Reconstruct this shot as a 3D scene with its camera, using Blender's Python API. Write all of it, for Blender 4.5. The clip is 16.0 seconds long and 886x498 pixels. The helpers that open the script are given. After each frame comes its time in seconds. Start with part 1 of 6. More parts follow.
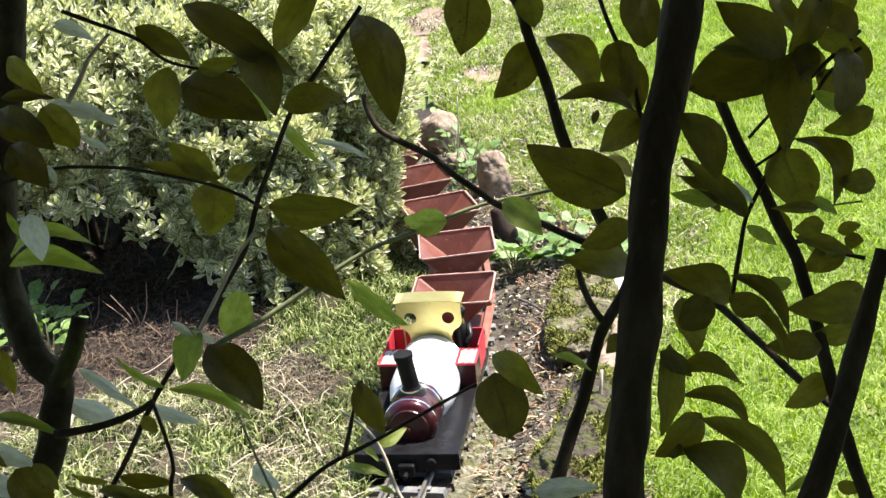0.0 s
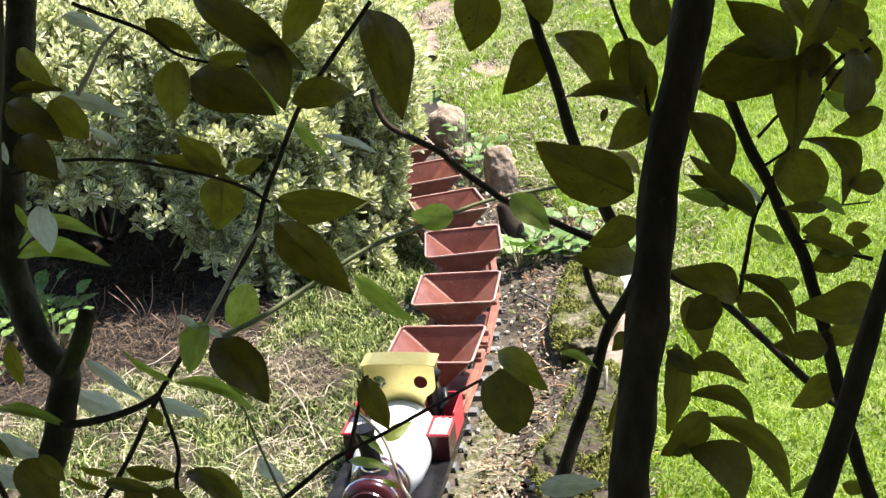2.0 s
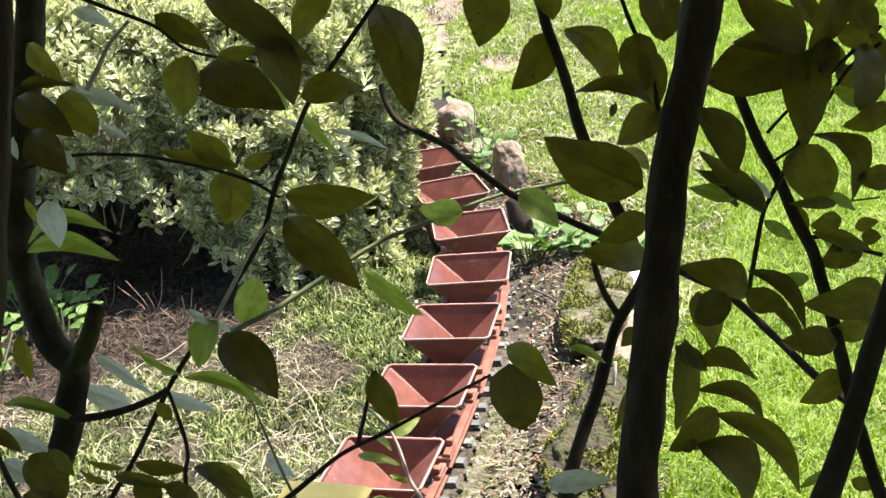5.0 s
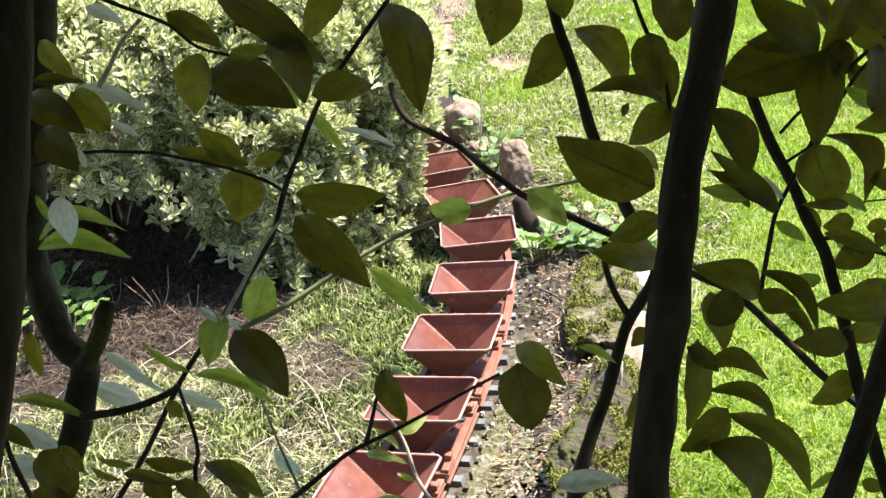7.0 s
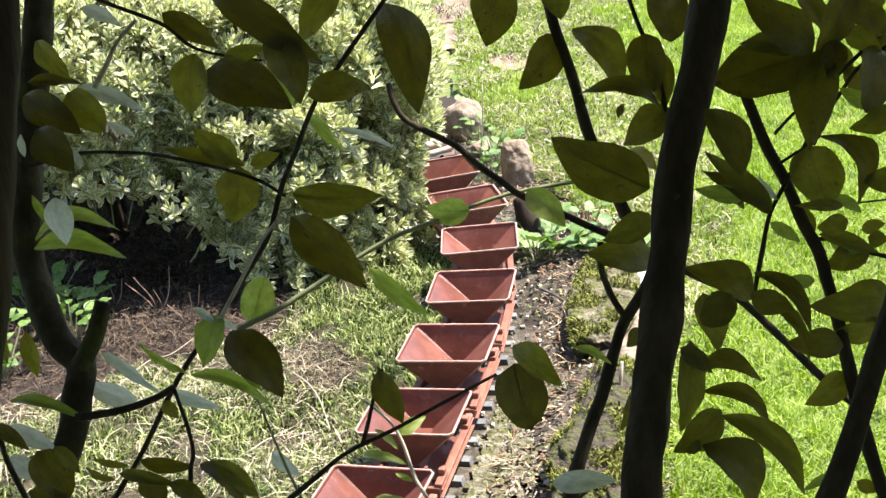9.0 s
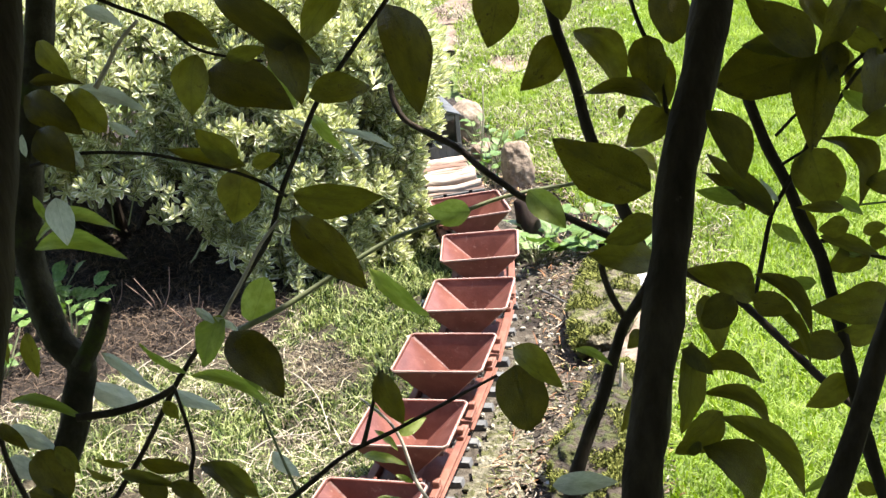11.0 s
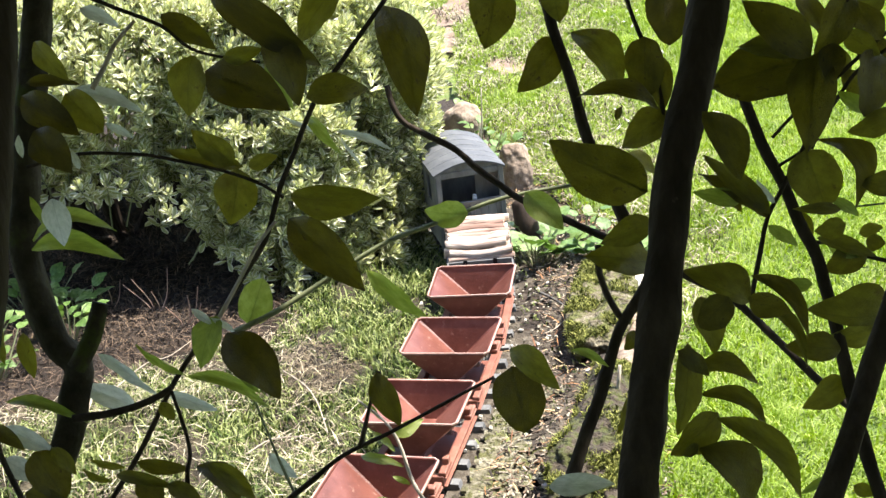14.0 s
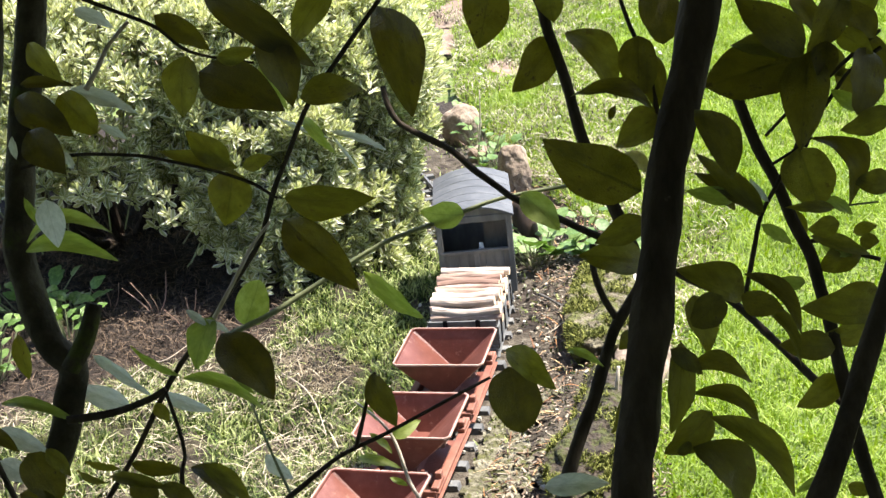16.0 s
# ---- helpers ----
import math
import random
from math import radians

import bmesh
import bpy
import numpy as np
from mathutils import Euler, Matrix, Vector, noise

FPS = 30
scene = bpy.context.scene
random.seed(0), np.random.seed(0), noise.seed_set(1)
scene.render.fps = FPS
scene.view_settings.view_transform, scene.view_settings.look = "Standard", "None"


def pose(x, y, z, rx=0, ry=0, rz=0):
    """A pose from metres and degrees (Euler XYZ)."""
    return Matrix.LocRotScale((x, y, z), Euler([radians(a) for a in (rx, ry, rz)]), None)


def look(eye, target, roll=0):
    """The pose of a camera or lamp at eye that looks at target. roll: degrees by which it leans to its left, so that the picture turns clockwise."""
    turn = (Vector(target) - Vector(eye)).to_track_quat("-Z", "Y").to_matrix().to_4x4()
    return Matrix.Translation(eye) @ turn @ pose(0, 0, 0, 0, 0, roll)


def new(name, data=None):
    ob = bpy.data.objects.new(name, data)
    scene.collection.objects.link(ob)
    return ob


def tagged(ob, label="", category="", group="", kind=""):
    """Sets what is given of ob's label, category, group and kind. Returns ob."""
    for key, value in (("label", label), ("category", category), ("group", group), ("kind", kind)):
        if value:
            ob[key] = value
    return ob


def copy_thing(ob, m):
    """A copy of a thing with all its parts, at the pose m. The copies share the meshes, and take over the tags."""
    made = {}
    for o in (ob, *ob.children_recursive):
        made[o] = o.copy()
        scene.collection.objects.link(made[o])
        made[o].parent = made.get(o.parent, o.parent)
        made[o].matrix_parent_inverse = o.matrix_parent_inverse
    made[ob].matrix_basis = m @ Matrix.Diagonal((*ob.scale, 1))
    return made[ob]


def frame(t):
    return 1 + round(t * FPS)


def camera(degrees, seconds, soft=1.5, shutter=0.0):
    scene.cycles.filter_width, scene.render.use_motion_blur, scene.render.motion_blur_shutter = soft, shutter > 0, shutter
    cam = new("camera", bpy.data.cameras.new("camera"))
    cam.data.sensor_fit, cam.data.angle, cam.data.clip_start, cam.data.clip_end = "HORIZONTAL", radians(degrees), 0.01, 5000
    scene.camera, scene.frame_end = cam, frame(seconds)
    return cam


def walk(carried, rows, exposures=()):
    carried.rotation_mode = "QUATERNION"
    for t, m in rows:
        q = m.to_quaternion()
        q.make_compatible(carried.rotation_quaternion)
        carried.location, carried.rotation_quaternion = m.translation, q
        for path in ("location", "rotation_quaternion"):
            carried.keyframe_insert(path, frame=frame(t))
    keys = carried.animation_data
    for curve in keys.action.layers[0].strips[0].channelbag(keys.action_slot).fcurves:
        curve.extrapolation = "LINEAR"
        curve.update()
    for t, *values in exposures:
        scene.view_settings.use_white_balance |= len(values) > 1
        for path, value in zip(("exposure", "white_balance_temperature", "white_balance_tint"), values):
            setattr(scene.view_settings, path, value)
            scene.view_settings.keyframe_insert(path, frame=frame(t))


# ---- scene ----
# camera and its hand-held sway
cam = camera(34.83, 16.0, soft=1.5)
walk(cam, [
    (0.0, pose(0.0032, 0, 0.8544, 69.003, 6.547, -3.394)),
    (0.5, pose(0.0036, 0, 0.8544, 68.953, 6.618, -3.357)),
    (1.0, pose(0.0033, 0, 0.8544, 68.910, 6.439, -3.252)),
    (1.5, pose(0.0035, 0, 0.8555, 68.857, 6.145, -3.090)),
    (2.0, pose(0.0025, 0, 0.8556, 68.791, 6.073, -2.973)),
    (2.5, pose(0.0029, 0, 0.8556, 68.736, 6.061, -2.922)),
    (3.0, pose(0.0030, 0, 0.8559, 68.701, 6.216, -2.913)),
    (3.5, pose(0.0034, 0, 0.8555, 68.676, 6.278, -2.900)),
    (4.0, pose(0.0037, 0, 0.8554, 68.666, 6.243, -2.800)),
    (6.5, pose(0.0001, 0, 0.8556, 68.622, 5.975, -2.366)),
    (7.0, pose(-0.0000, 0, 0.8560, 68.611, 5.916, -2.312)),
    (7.5, pose(0.0008, 0, 0.8559, 68.590, 5.991, -2.286)),
    (8.0, pose(0.0020, 0, 0.8559, 68.597, 6.107, -2.289)),
    (8.5, pose(0.0029, 0, 0.8562, 68.603, 5.912, -2.194)),
    (9.0, pose(0.0033, 0, 0.8561, 68.607, 5.938, -2.189)),
    (11.5, pose(0.0028, 0, 0.8560, 68.679, 5.793, -2.141)),
    (12.0, pose(0.0034, 0, 0.8559, 68.680, 5.788, -2.146)),
    (12.5, pose(0.0037, 0, 0.8554, 68.693, 5.913, -2.209)),
    (13.0, pose(0.0038, 0, 0.8554, 68.704, 5.873, -2.196)),
    (13.5, pose(0.0037, 0, 0.8552, 68.750, 5.824, -2.191)),
    (14.0, pose(0.0036, 0, 0.8555, 68.754, 5.732, -2.170)),
    (14.5, pose(0.0042, 0, 0.8559, 68.776, 5.604, -2.136)),
    (15.0, pose(0.0043, 0, 0.8554, 68.794, 5.753, -2.178)),
    (15.5, pose(0.0053, 0, 0.8545, 68.829, 5.815, -2.220)),
    (16.0, pose(0.0060, 0, 0.8541, 68.848, 5.904, -2.229)),
], exposures=[(0.0, 1.54, 6650, 13), (4.0, 1.58, 6650, 13), (6.5, 1.69, 6650, 13), (13.0, 1.69, 6650, 13), (16.0, 1.59, 6650, 13)])

# daylight: a high sun from behind the lawn, and a clear sky
SUN_FROM = Vector((0.42, 0.10, 0.90)).normalized()
world = bpy.data.worlds.new("sky")
scene.world = world
world.use_nodes = True
wn = world.node_tree.nodes
sky = wn.new("ShaderNodeTexSky")
sky.sky_type = "NISHITA"
sky.sun_disc = False
sky.sun_elevation = math.asin(SUN_FROM.z)
sky.sun_rotation = math.atan2(SUN_FROM.x, SUN_FROM.y)
wn["Background"].inputs["Strength"].default_value = 0.124
world.node_tree.links.new(sky.outputs[0], wn["Background"].inputs["Color"])
sun = new("sun", bpy.data.lights.new("sun", "SUN"))
sun.data.energy, sun.data.angle, sun.data.color = 5.0, radians(0.53), (1.0, 0.95, 0.86)
sun.matrix_world = look(SUN_FROM * 20, (0, 0, 0))


# ---- materials ----
def math_node(nt, operation, a, b=None):
    m = nt.nodes.new("ShaderNodeMath")
    m.operation = operation
    for i, q in enumerate((a, b)):
        if isinstance(q, float):
            m.inputs[i].default_value = q
        elif q is not None:
            nt.links.new(q, m.inputs[i])
    return m.outputs[0]


def material(name, colours, scale=30.0, rough=0.6, metal=0.0, bump=0.3, bump_scale=200.0, vary=0.0, island=0.0, coord="Object", spec=0.5,
             wear=None, translucent=0.0, stretch=(1, 1, 1), dist=0.002, veins=0.0):
    """Colours spread by noise at two scales; vary: change from object to object, island: from piece to piece; wear: a second colour in patches;
    veins: how far the midrib and side veins of a leaf stand out."""
    m = bpy.data.materials.new(name)
    m.use_nodes = True
    nt = m.node_tree
    n, k = nt.nodes, nt.links.new
    p = n["Principled BSDF"]
    tc = n.new("ShaderNodeTexCoord")
    mp = n.new("ShaderNodeMapping")
    mp.inputs["Scale"].default_value = stretch
    k(tc.outputs[coord], mp.inputs["Vector"])
    place = tc.outputs[coord]
    if vary:
        oi = n.new("ShaderNodeObjectInfo")
        shift = n.new("ShaderNodeVectorMath")
        shift.operation = "SCALE"
        shift.inputs[0].default_value = (7.0, 5.0, 3.0)
        k(oi.outputs["Random"], shift.inputs["Scale"])
        moved = n.new("ShaderNodeVectorMath")
        k(place, moved.inputs[0])
        k(shift.outputs[0], moved.inputs[1])
        place = moved.outputs[0]
        k(place, mp.inputs["Vector"])
    a = n.new("ShaderNodeTexNoise")
    a.inputs["Scale"].default_value, a.inputs["Detail"].default_value, a.inputs["Roughness"].default_value = scale, 6.0, 0.65
    k(mp.outputs[0], a.inputs["Vector"])
    ramp = n.new("ShaderNodeValToRGB")
    el = ramp.color_ramp.elements
    while len(el) < len(colours):
        el.new(0.5)
    for i, c in enumerate(colours):
        el[i].position = 0.3 + 0.4 * i / max(1, len(colours) - 1)
        el[i].color = (*c, 1)
    fac = a.outputs["Fac"]
    if island:
        g = n.new("ShaderNodeNewGeometry")
        mi = n.new("ShaderNodeMath")
        mi.operation = "MULTIPLY_ADD"
        k(g.outputs["Random Per Island"], mi.inputs[0])
        mi.inputs[1].default_value = island
        sub = n.new("ShaderNodeMath")
        sub.operation = "SUBTRACT"
        k(fac, sub.inputs[0])
        sub.inputs[1].default_value = island / 2
        k(sub.outputs[0], mi.inputs[2])
        fac = mi.outputs[0]
    if vary:
        o = n.new("ShaderNodeObjectInfo")
        mv = n.new("ShaderNodeMath")
        mv.operation = "MULTIPLY_ADD"
        k(o.outputs["Random"], mv.inputs[0])
        mv.inputs[1].default_value = vary
        sb = n.new("ShaderNodeMath")
        sb.operation = "SUBTRACT"
        k(fac, sb.inputs[0])
        sb.inputs[1].default_value = vary / 2
        k(sb.outputs[0], mv.inputs[2])
        fac = mv.outputs[0]
    k(fac, ramp.inputs["Fac"])
    col = ramp.outputs["Color"]
    if wear:
        w = n.new("ShaderNodeTexNoise")
        w.inputs["Scale"].default_value, w.inputs["Detail"].default_value = wear[1], 8.0
        w.inputs["Roughness"].default_value = 0.7
        k(place, w.inputs["Vector"])
        wr = n.new("ShaderNodeValToRGB")
        wr.color_ramp.elements[0].position, wr.color_ramp.elements[1].position = wear[2], wear[2] + 0.08
        k(w.outputs["Fac"], wr.inputs["Fac"])
        mx = n.new("ShaderNodeMixRGB")
        k(wr.outputs["Color"], mx.inputs["Fac"])
        k(col, mx.inputs["Color1"])
        mx.inputs["Color2"].default_value = (*wear[0], 1)
        col = mx.outputs["Color"]
    if veins:
        sep = n.new("ShaderNodeSeparateXYZ")
        k(tc.outputs["Object"], sep.inputs[0])
        ax = math_node(nt, "ABSOLUTE", sep.outputs["X"])
        along = math_node(nt, "SUBTRACT", sep.outputs["Y"], math_node(nt, "MULTIPLY", ax, 0.62))
        ribs = math_node(nt, "SINE", math_node(nt, "MULTIPLY", along, 50.0))
        ribs = math_node(nt, "GREATER_THAN", ribs, 0.9)
        mid = math_node(nt, "LESS_THAN", ax, 0.015)
        fv = math_node(nt, "MULTIPLY", math_node(nt, "MAXIMUM", math_node(nt, "MULTIPLY", ribs, 0.45), mid), veins)
        mv2 = n.new("ShaderNodeMixRGB")
        k(fv, mv2.inputs["Fac"])
        k(col, mv2.inputs["Color1"])
        mv2.inputs["Color2"].default_value = (0.03, 0.028, 0.008, 1)
        col = mv2.outputs["Color"]
    k(col, p.inputs["Base Color"])
    p.inputs["Roughness"].default_value, p.inputs["Metallic"].default_value = rough, metal
    p.inputs["Specular IOR Level"].default_value = spec
    if bump:
        b = n.new("ShaderNodeTexNoise")
        b.inputs["Scale"].default_value, b.inputs["Detail"].default_value = bump_scale, 5.0
        k(mp.outputs[0], b.inputs["Vector"])
        bp = n.new("ShaderNodeBump")
        bp.inputs["Strength"].default_value, bp.inputs["Distance"].default_value = bump, dist
        k(b.outputs["Fac"], bp.inputs["Height"])
        k(bp.outputs[0], p.inputs["Normal"])
    if translucent:
        t = n.new("ShaderNodeBsdfTranslucent")
        hs = n.new("ShaderNodeHueSaturation")
        hs.inputs["Saturation"].default_value, hs.inputs["Value"].default_value = 1.2, 1.5
        k(col, hs.inputs["Color"])
        k(hs.outputs[0], t.inputs["Color"])
        ms = n.new("ShaderNodeMixShader")
        ms.inputs["Fac"].default_value = translucent
        k(p.outputs[0], ms.inputs[1])
        k(t.outputs[0], ms.inputs[2])
        k(ms.outputs[0], n["Material Output"].inputs["Surface"])
    return m


bark = material("dark_bark", [(0.023, 0.0175, 0.013), (0.04, 0.031, 0.0235), (0.068, 0.054, 0.041)], 90, 0.9, spec=0.15, bump=0.8, bump_scale=220, stretch=(1, 1, 0.25), wear=((0.095, 0.078, 0.06), 120, 0.68))
bark_pale = material("pale_bark", [(0.3, 0.25, 0.19), (0.5, 0.44, 0.36)], 120, 0.7, bump=0.3)
bark_green = material("green_shoot", [(0.1, 0.12, 0.05), (0.2, 0.22, 0.11)], 90, 0.6, bump=0.2)
bark_moss = material("mossy_bark", [(0.02, 0.017, 0.011), (0.04, 0.034, 0.023), (0.07, 0.06, 0.04)], 60, 0.95, spec=0.2, bump=0.8, bump_scale=180,
                     wear=((0.05, 0.06, 0.016), 30, 0.54))
# shaded, half-lit and sunlit tones of one leaf: the light sits in the colour
leaf_shaded = material("shaded_leaf", [(0.05, 0.042, 0.010), (0.078, 0.069, 0.014), (0.115, 0.103, 0.022)], 3.5, 0.42, bump=0.3, bump_scale=40, vary=0.3,
                     translucent=0.34, wear=((0.038, 0.026, 0.012), 7, 0.58), veins=0.22, dist=0.01)
leaf_half_lit = material("half_lit_leaf", [(0.085, 0.078, 0.016), (0.122, 0.116, 0.024), (0.165, 0.16, 0.034)], 3.5, 0.45, bump=0.3, bump_scale=40, vary=0.35, translucent=0.34,
                      wear=((0.07, 0.055, 0.016), 6, 0.6), veins=0.2, dist=0.01)
leaf_sunlit = material("sunlit_leaf", [(0.15, 0.19, 0.045), (0.21, 0.26, 0.065), (0.28, 0.33, 0.1)], 4, 0.4, bump=0.25, bump_scale=40, vary=0.25, translucent=0.4, veins=0.18, dist=0.01)
leaf_pale = material("pale_leaf_underside", [(0.42, 0.45, 0.37), (0.55, 0.58, 0.5), (0.68, 0.7, 0.63)], 5, 0.32, bump=0.25, bump_scale=40, vary=0.25, translucent=0.25, veins=0.15, dist=0.01)
# brown soil with the shade of the bush put into its dark colours
soil = material("shaded_soil_litter", [(0.011, 0.0075, 0.005), (0.022, 0.0148, 0.0095), (0.045, 0.03, 0.02)], 45, 0.95, bump=1.0, bump_scale=140, dist=0.006)
bare_earth = material("dry_pinkish_earth", [(0.14, 0.095, 0.07), (0.22, 0.16, 0.12), (0.3, 0.23, 0.18)], 25, 0.95, bump=0.8, bump_scale=120)
turf = material("turf", [(0.06, 0.1, 0.018), (0.11, 0.16, 0.032), (0.2, 0.21, 0.08)], 14, 0.9, bump=0.9, bump_scale=150, dist=0.006)
# brown thatch, coloured darker to stand for the shade between grass blades
thatch = material("dry_thatch_shaded", [(0.013, 0.01, 0.006), (0.036, 0.029, 0.016), (0.095, 0.08, 0.047)], 30, 0.95, bump=1.0, bump_scale=180, dist=0.006)
litter = material("bark_litter_ground", [(0.024, 0.019, 0.013), (0.065, 0.053, 0.038), (0.14, 0.122, 0.095)], 60, 0.95, bump=1.0, bump_scale=220, dist=0.005)
concrete = material("mossy_mortar", [(0.07, 0.064, 0.036), (0.165, 0.153, 0.1), (0.4, 0.38, 0.3)], 70, 0.95, bump=1.0, bump_scale=130, dist=0.014,
                    wear=((0.085, 0.087, 0.026), 45, 0.5))
lawn_blade = material("lawn_grass_blade", [(0.14, 0.215, 0.03), (0.22, 0.32, 0.05), (0.36, 0.44, 0.12)], 6, 0.7, bump=0, island=0.45, spec=0.2, translucent=0.35)
moss_blade = material("short_spiky_grass", [(0.022, 0.04, 0.007), (0.105, 0.165, 0.03), (0.37, 0.42, 0.17)], 10, 0.6, bump=0, island=0.9, spec=0.3, translucent=0.22)
straw = material("dead_straw", [(0.045, 0.032, 0.018), (0.16, 0.125, 0.075), (0.52, 0.465, 0.33)], 10, 0.7, bump=0, island=0.85)
chip = material("wood_chip", [(0.03, 0.022, 0.016), (0.08, 0.055, 0.038), (0.14, 0.105, 0.075), (0.19, 0.12, 0.07), (0.3, 0.26, 0.2)], 40, 0.85, bump=0.4, island=0.7)
rock_mat = material("weathered_rock", [(0.13, 0.1, 0.075), (0.26, 0.2, 0.15), (0.38, 0.32, 0.25)], 30, 0.95, bump=1.0, bump_scale=90, dist=0.006)
rim_paint = material("worn_pale_rim_paint", [(0.34, 0.19, 0.15), (0.55, 0.39, 0.33)], 60, 0.45, bump=0.2)
moss_rock = material("mossy_rock", [(0.06, 0.048, 0.03), (0.135, 0.115, 0.07), (0.27, 0.245, 0.17)], 60, 0.95, bump=1.0, bump_scale=110, dist=0.02,
                     wear=((0.1, 0.108, 0.026), 50, 0.47))
bark_log = material("rotting_bark", [(0.018, 0.013, 0.009), (0.045, 0.034, 0.023), (0.1, 0.08, 0.058)], 50, 0.95, bump=1.0, bump_scale=70, dist=0.02,
                    wear=((0.055, 0.062, 0.016), 45, 0.48))
white_stone = material("white_stone", [(0.5, 0.48, 0.43), (0.75, 0.73, 0.68)], 60, 0.8, bump=0.4)
weed_leaf = material("bright_weed_leaf", [(0.07, 0.14, 0.03), (0.12, 0.21, 0.05), (0.22, 0.32, 0.11)], 5, 0.4, bump=0.3, bump_scale=30, vary=0.3, translucent=0.2, veins=0.2)
# the pale patches stand for dust and for glare on the sunlit slopes
rust = material("rust_red_wagon_paint", [(0.105, 0.035, 0.025), (0.145, 0.05, 0.036), (0.2, 0.082, 0.062)], 35, 0.4, bump=0.15, bump_scale=300, vary=0.12,
                wear=((0.26, 0.15, 0.115), 110, 0.6))
sill_paint = material("faded_orange_wagon_paint", [(0.17, 0.065, 0.045), (0.23, 0.092, 0.062), (0.3, 0.14, 0.1)], 40, 0.55, bump=0.2, wear=((0.2, 0.1, 0.07), 70, 0.64))
steel = material("worn_steel", [(0.3, 0.3, 0.3), (0.5, 0.5, 0.49)], 80, 0.35, 1.0, bump=0.15)
rail_metal = material("dull_rail_metal", [(0.2, 0.18, 0.16), (0.4, 0.38, 0.35)], 60, 0.45, 0.9, bump=0.2)
sleeper_plastic = material("weathered_grey_sleeper", [(0.085, 0.09, 0.092), (0.14, 0.145, 0.148), (0.21, 0.21, 0.2)], 60, 0.8, bump=0.4, vary=0.3)
brass = material("lacquered_brass", [(0.5, 0.44, 0.16), (0.62, 0.55, 0.22), (0.72, 0.66, 0.34)], 12, 0.36, 0.75, bump=0.1, bump_scale=60, wear=((0.36, 0.3, 0.12), 50, 0.62))
white_paint = material("glossy_white_boiler_paint", [(0.74, 0.74, 0.73), (0.82, 0.82, 0.81)], 30, 0.25, bump=0.04)
maroon = material("maroon_paint", [(0.025, 0.004, 0.006), (0.045, 0.008, 0.011)], 30, 0.22, spec=0.4, bump=0.06)
red_paint = material("red_paint", [(0.4, 0.025, 0.04), (0.5, 0.045, 0.06)], 30, 0.35, bump=0.06)
black_paint = material("satin_black_paint", [(0.006, 0.006, 0.007), (0.016, 0.016, 0.017)], 40, 0.22, bump=0.05, spec=0.1)
chrome = material("bright_metal_band", [(0.75, 0.75, 0.76), (0.85, 0.85, 0.85)], 30, 0.16, 1.0, bump=0)
figure_dark = material("dark_doll_cloth", [(0.004, 0.004, 0.005), (0.01, 0.01, 0.012)], 60, 0.35, spec=0.3, bump=0.2)
coal_grey = material("slatted_pale_wood", [(0.2, 0.18, 0.17), (0.5, 0.48, 0.46)], 300, 0.6, bump=0.2, stretch=(1, 6, 1))
van_grey = material("dark_grey_van_boards", [(0.07, 0.075, 0.075), (0.11, 0.115, 0.115), (0.16, 0.165, 0.16)], 60, 0.7, bump=0.3, stretch=(1, 1, 0.3))
roof_grey = material("pale_grey_roof_felt", [(0.06, 0.066, 0.075), (0.085, 0.092, 0.102), (0.12, 0.127, 0.137)], 40, 0.6, bump=0.25, wear=((0.035, 0.038, 0.042), 60, 0.62))
log_bark = material("peeled_log", [(0.2, 0.12, 0.09), (0.36, 0.265, 0.21), (0.54, 0.45, 0.38)], 60, 0.8, bump=0.5, vary=0.7, stretch=(0.3, 1, 1),
                    wear=((0.6, 0.34, 0.16), 30, 0.63))
log_end = material("cut_log_end", [(0.6, 0.46, 0.3), (0.72, 0.6, 0.44)], 80, 0.8, bump=0.2)
stump_mat = material("dark_stump", [(0.02, 0.012, 0.009), (0.05, 0.03, 0.02)], 40, 0.8, bump=0.8, bump_scale=80)


def variegated(name):
    """Small leaves, green down the middle with cream margins (u runs across the leaf)."""
    m = material(name, [(0.2, 0.23, 0.085), (0.32, 0.35, 0.15), (0.46, 0.48, 0.25)], 8, 0.33, bump=0, island=0.5, translucent=0.45)
    nt = m.node_tree
    n, k = nt.nodes, nt.links.new
    p = n["Principled BSDF"]
    green = p.inputs["Base Color"].links[0].from_socket
    uv = n.new("ShaderNodeTexCoord")
    sx = n.new("ShaderNodeSeparateXYZ")
    k(uv.outputs["UV"], sx.inputs[0])
    a = n.new("ShaderNodeMath")
    a.operation = "SUBTRACT"
    k(sx.outputs["X"], a.inputs[0])
    a.inputs[1].default_value = 0.5
    b = n.new("ShaderNodeMath")
    b.operation = "ABSOLUTE"
    k(a.outputs[0], b.inputs[0])
    r = n.new("ShaderNodeValToRGB")
    r.color_ramp.elements[0].position, r.color_ramp.elements[1].position = 0.2, 0.34
    k(b.outputs[0], r.inputs["Fac"])
    mx = n.new("ShaderNodeMixRGB")
    k(r.outputs["Color"], mx.inputs["Fac"])
    k(green, mx.inputs["Color1"])
    mx.inputs["Color2"].default_value = (0.95, 0.94, 0.82, 1)
    k(mx.outputs[0], p.inputs["Base Color"])
    return m


bush_leaf = variegated("cream_edged_small_leaf")


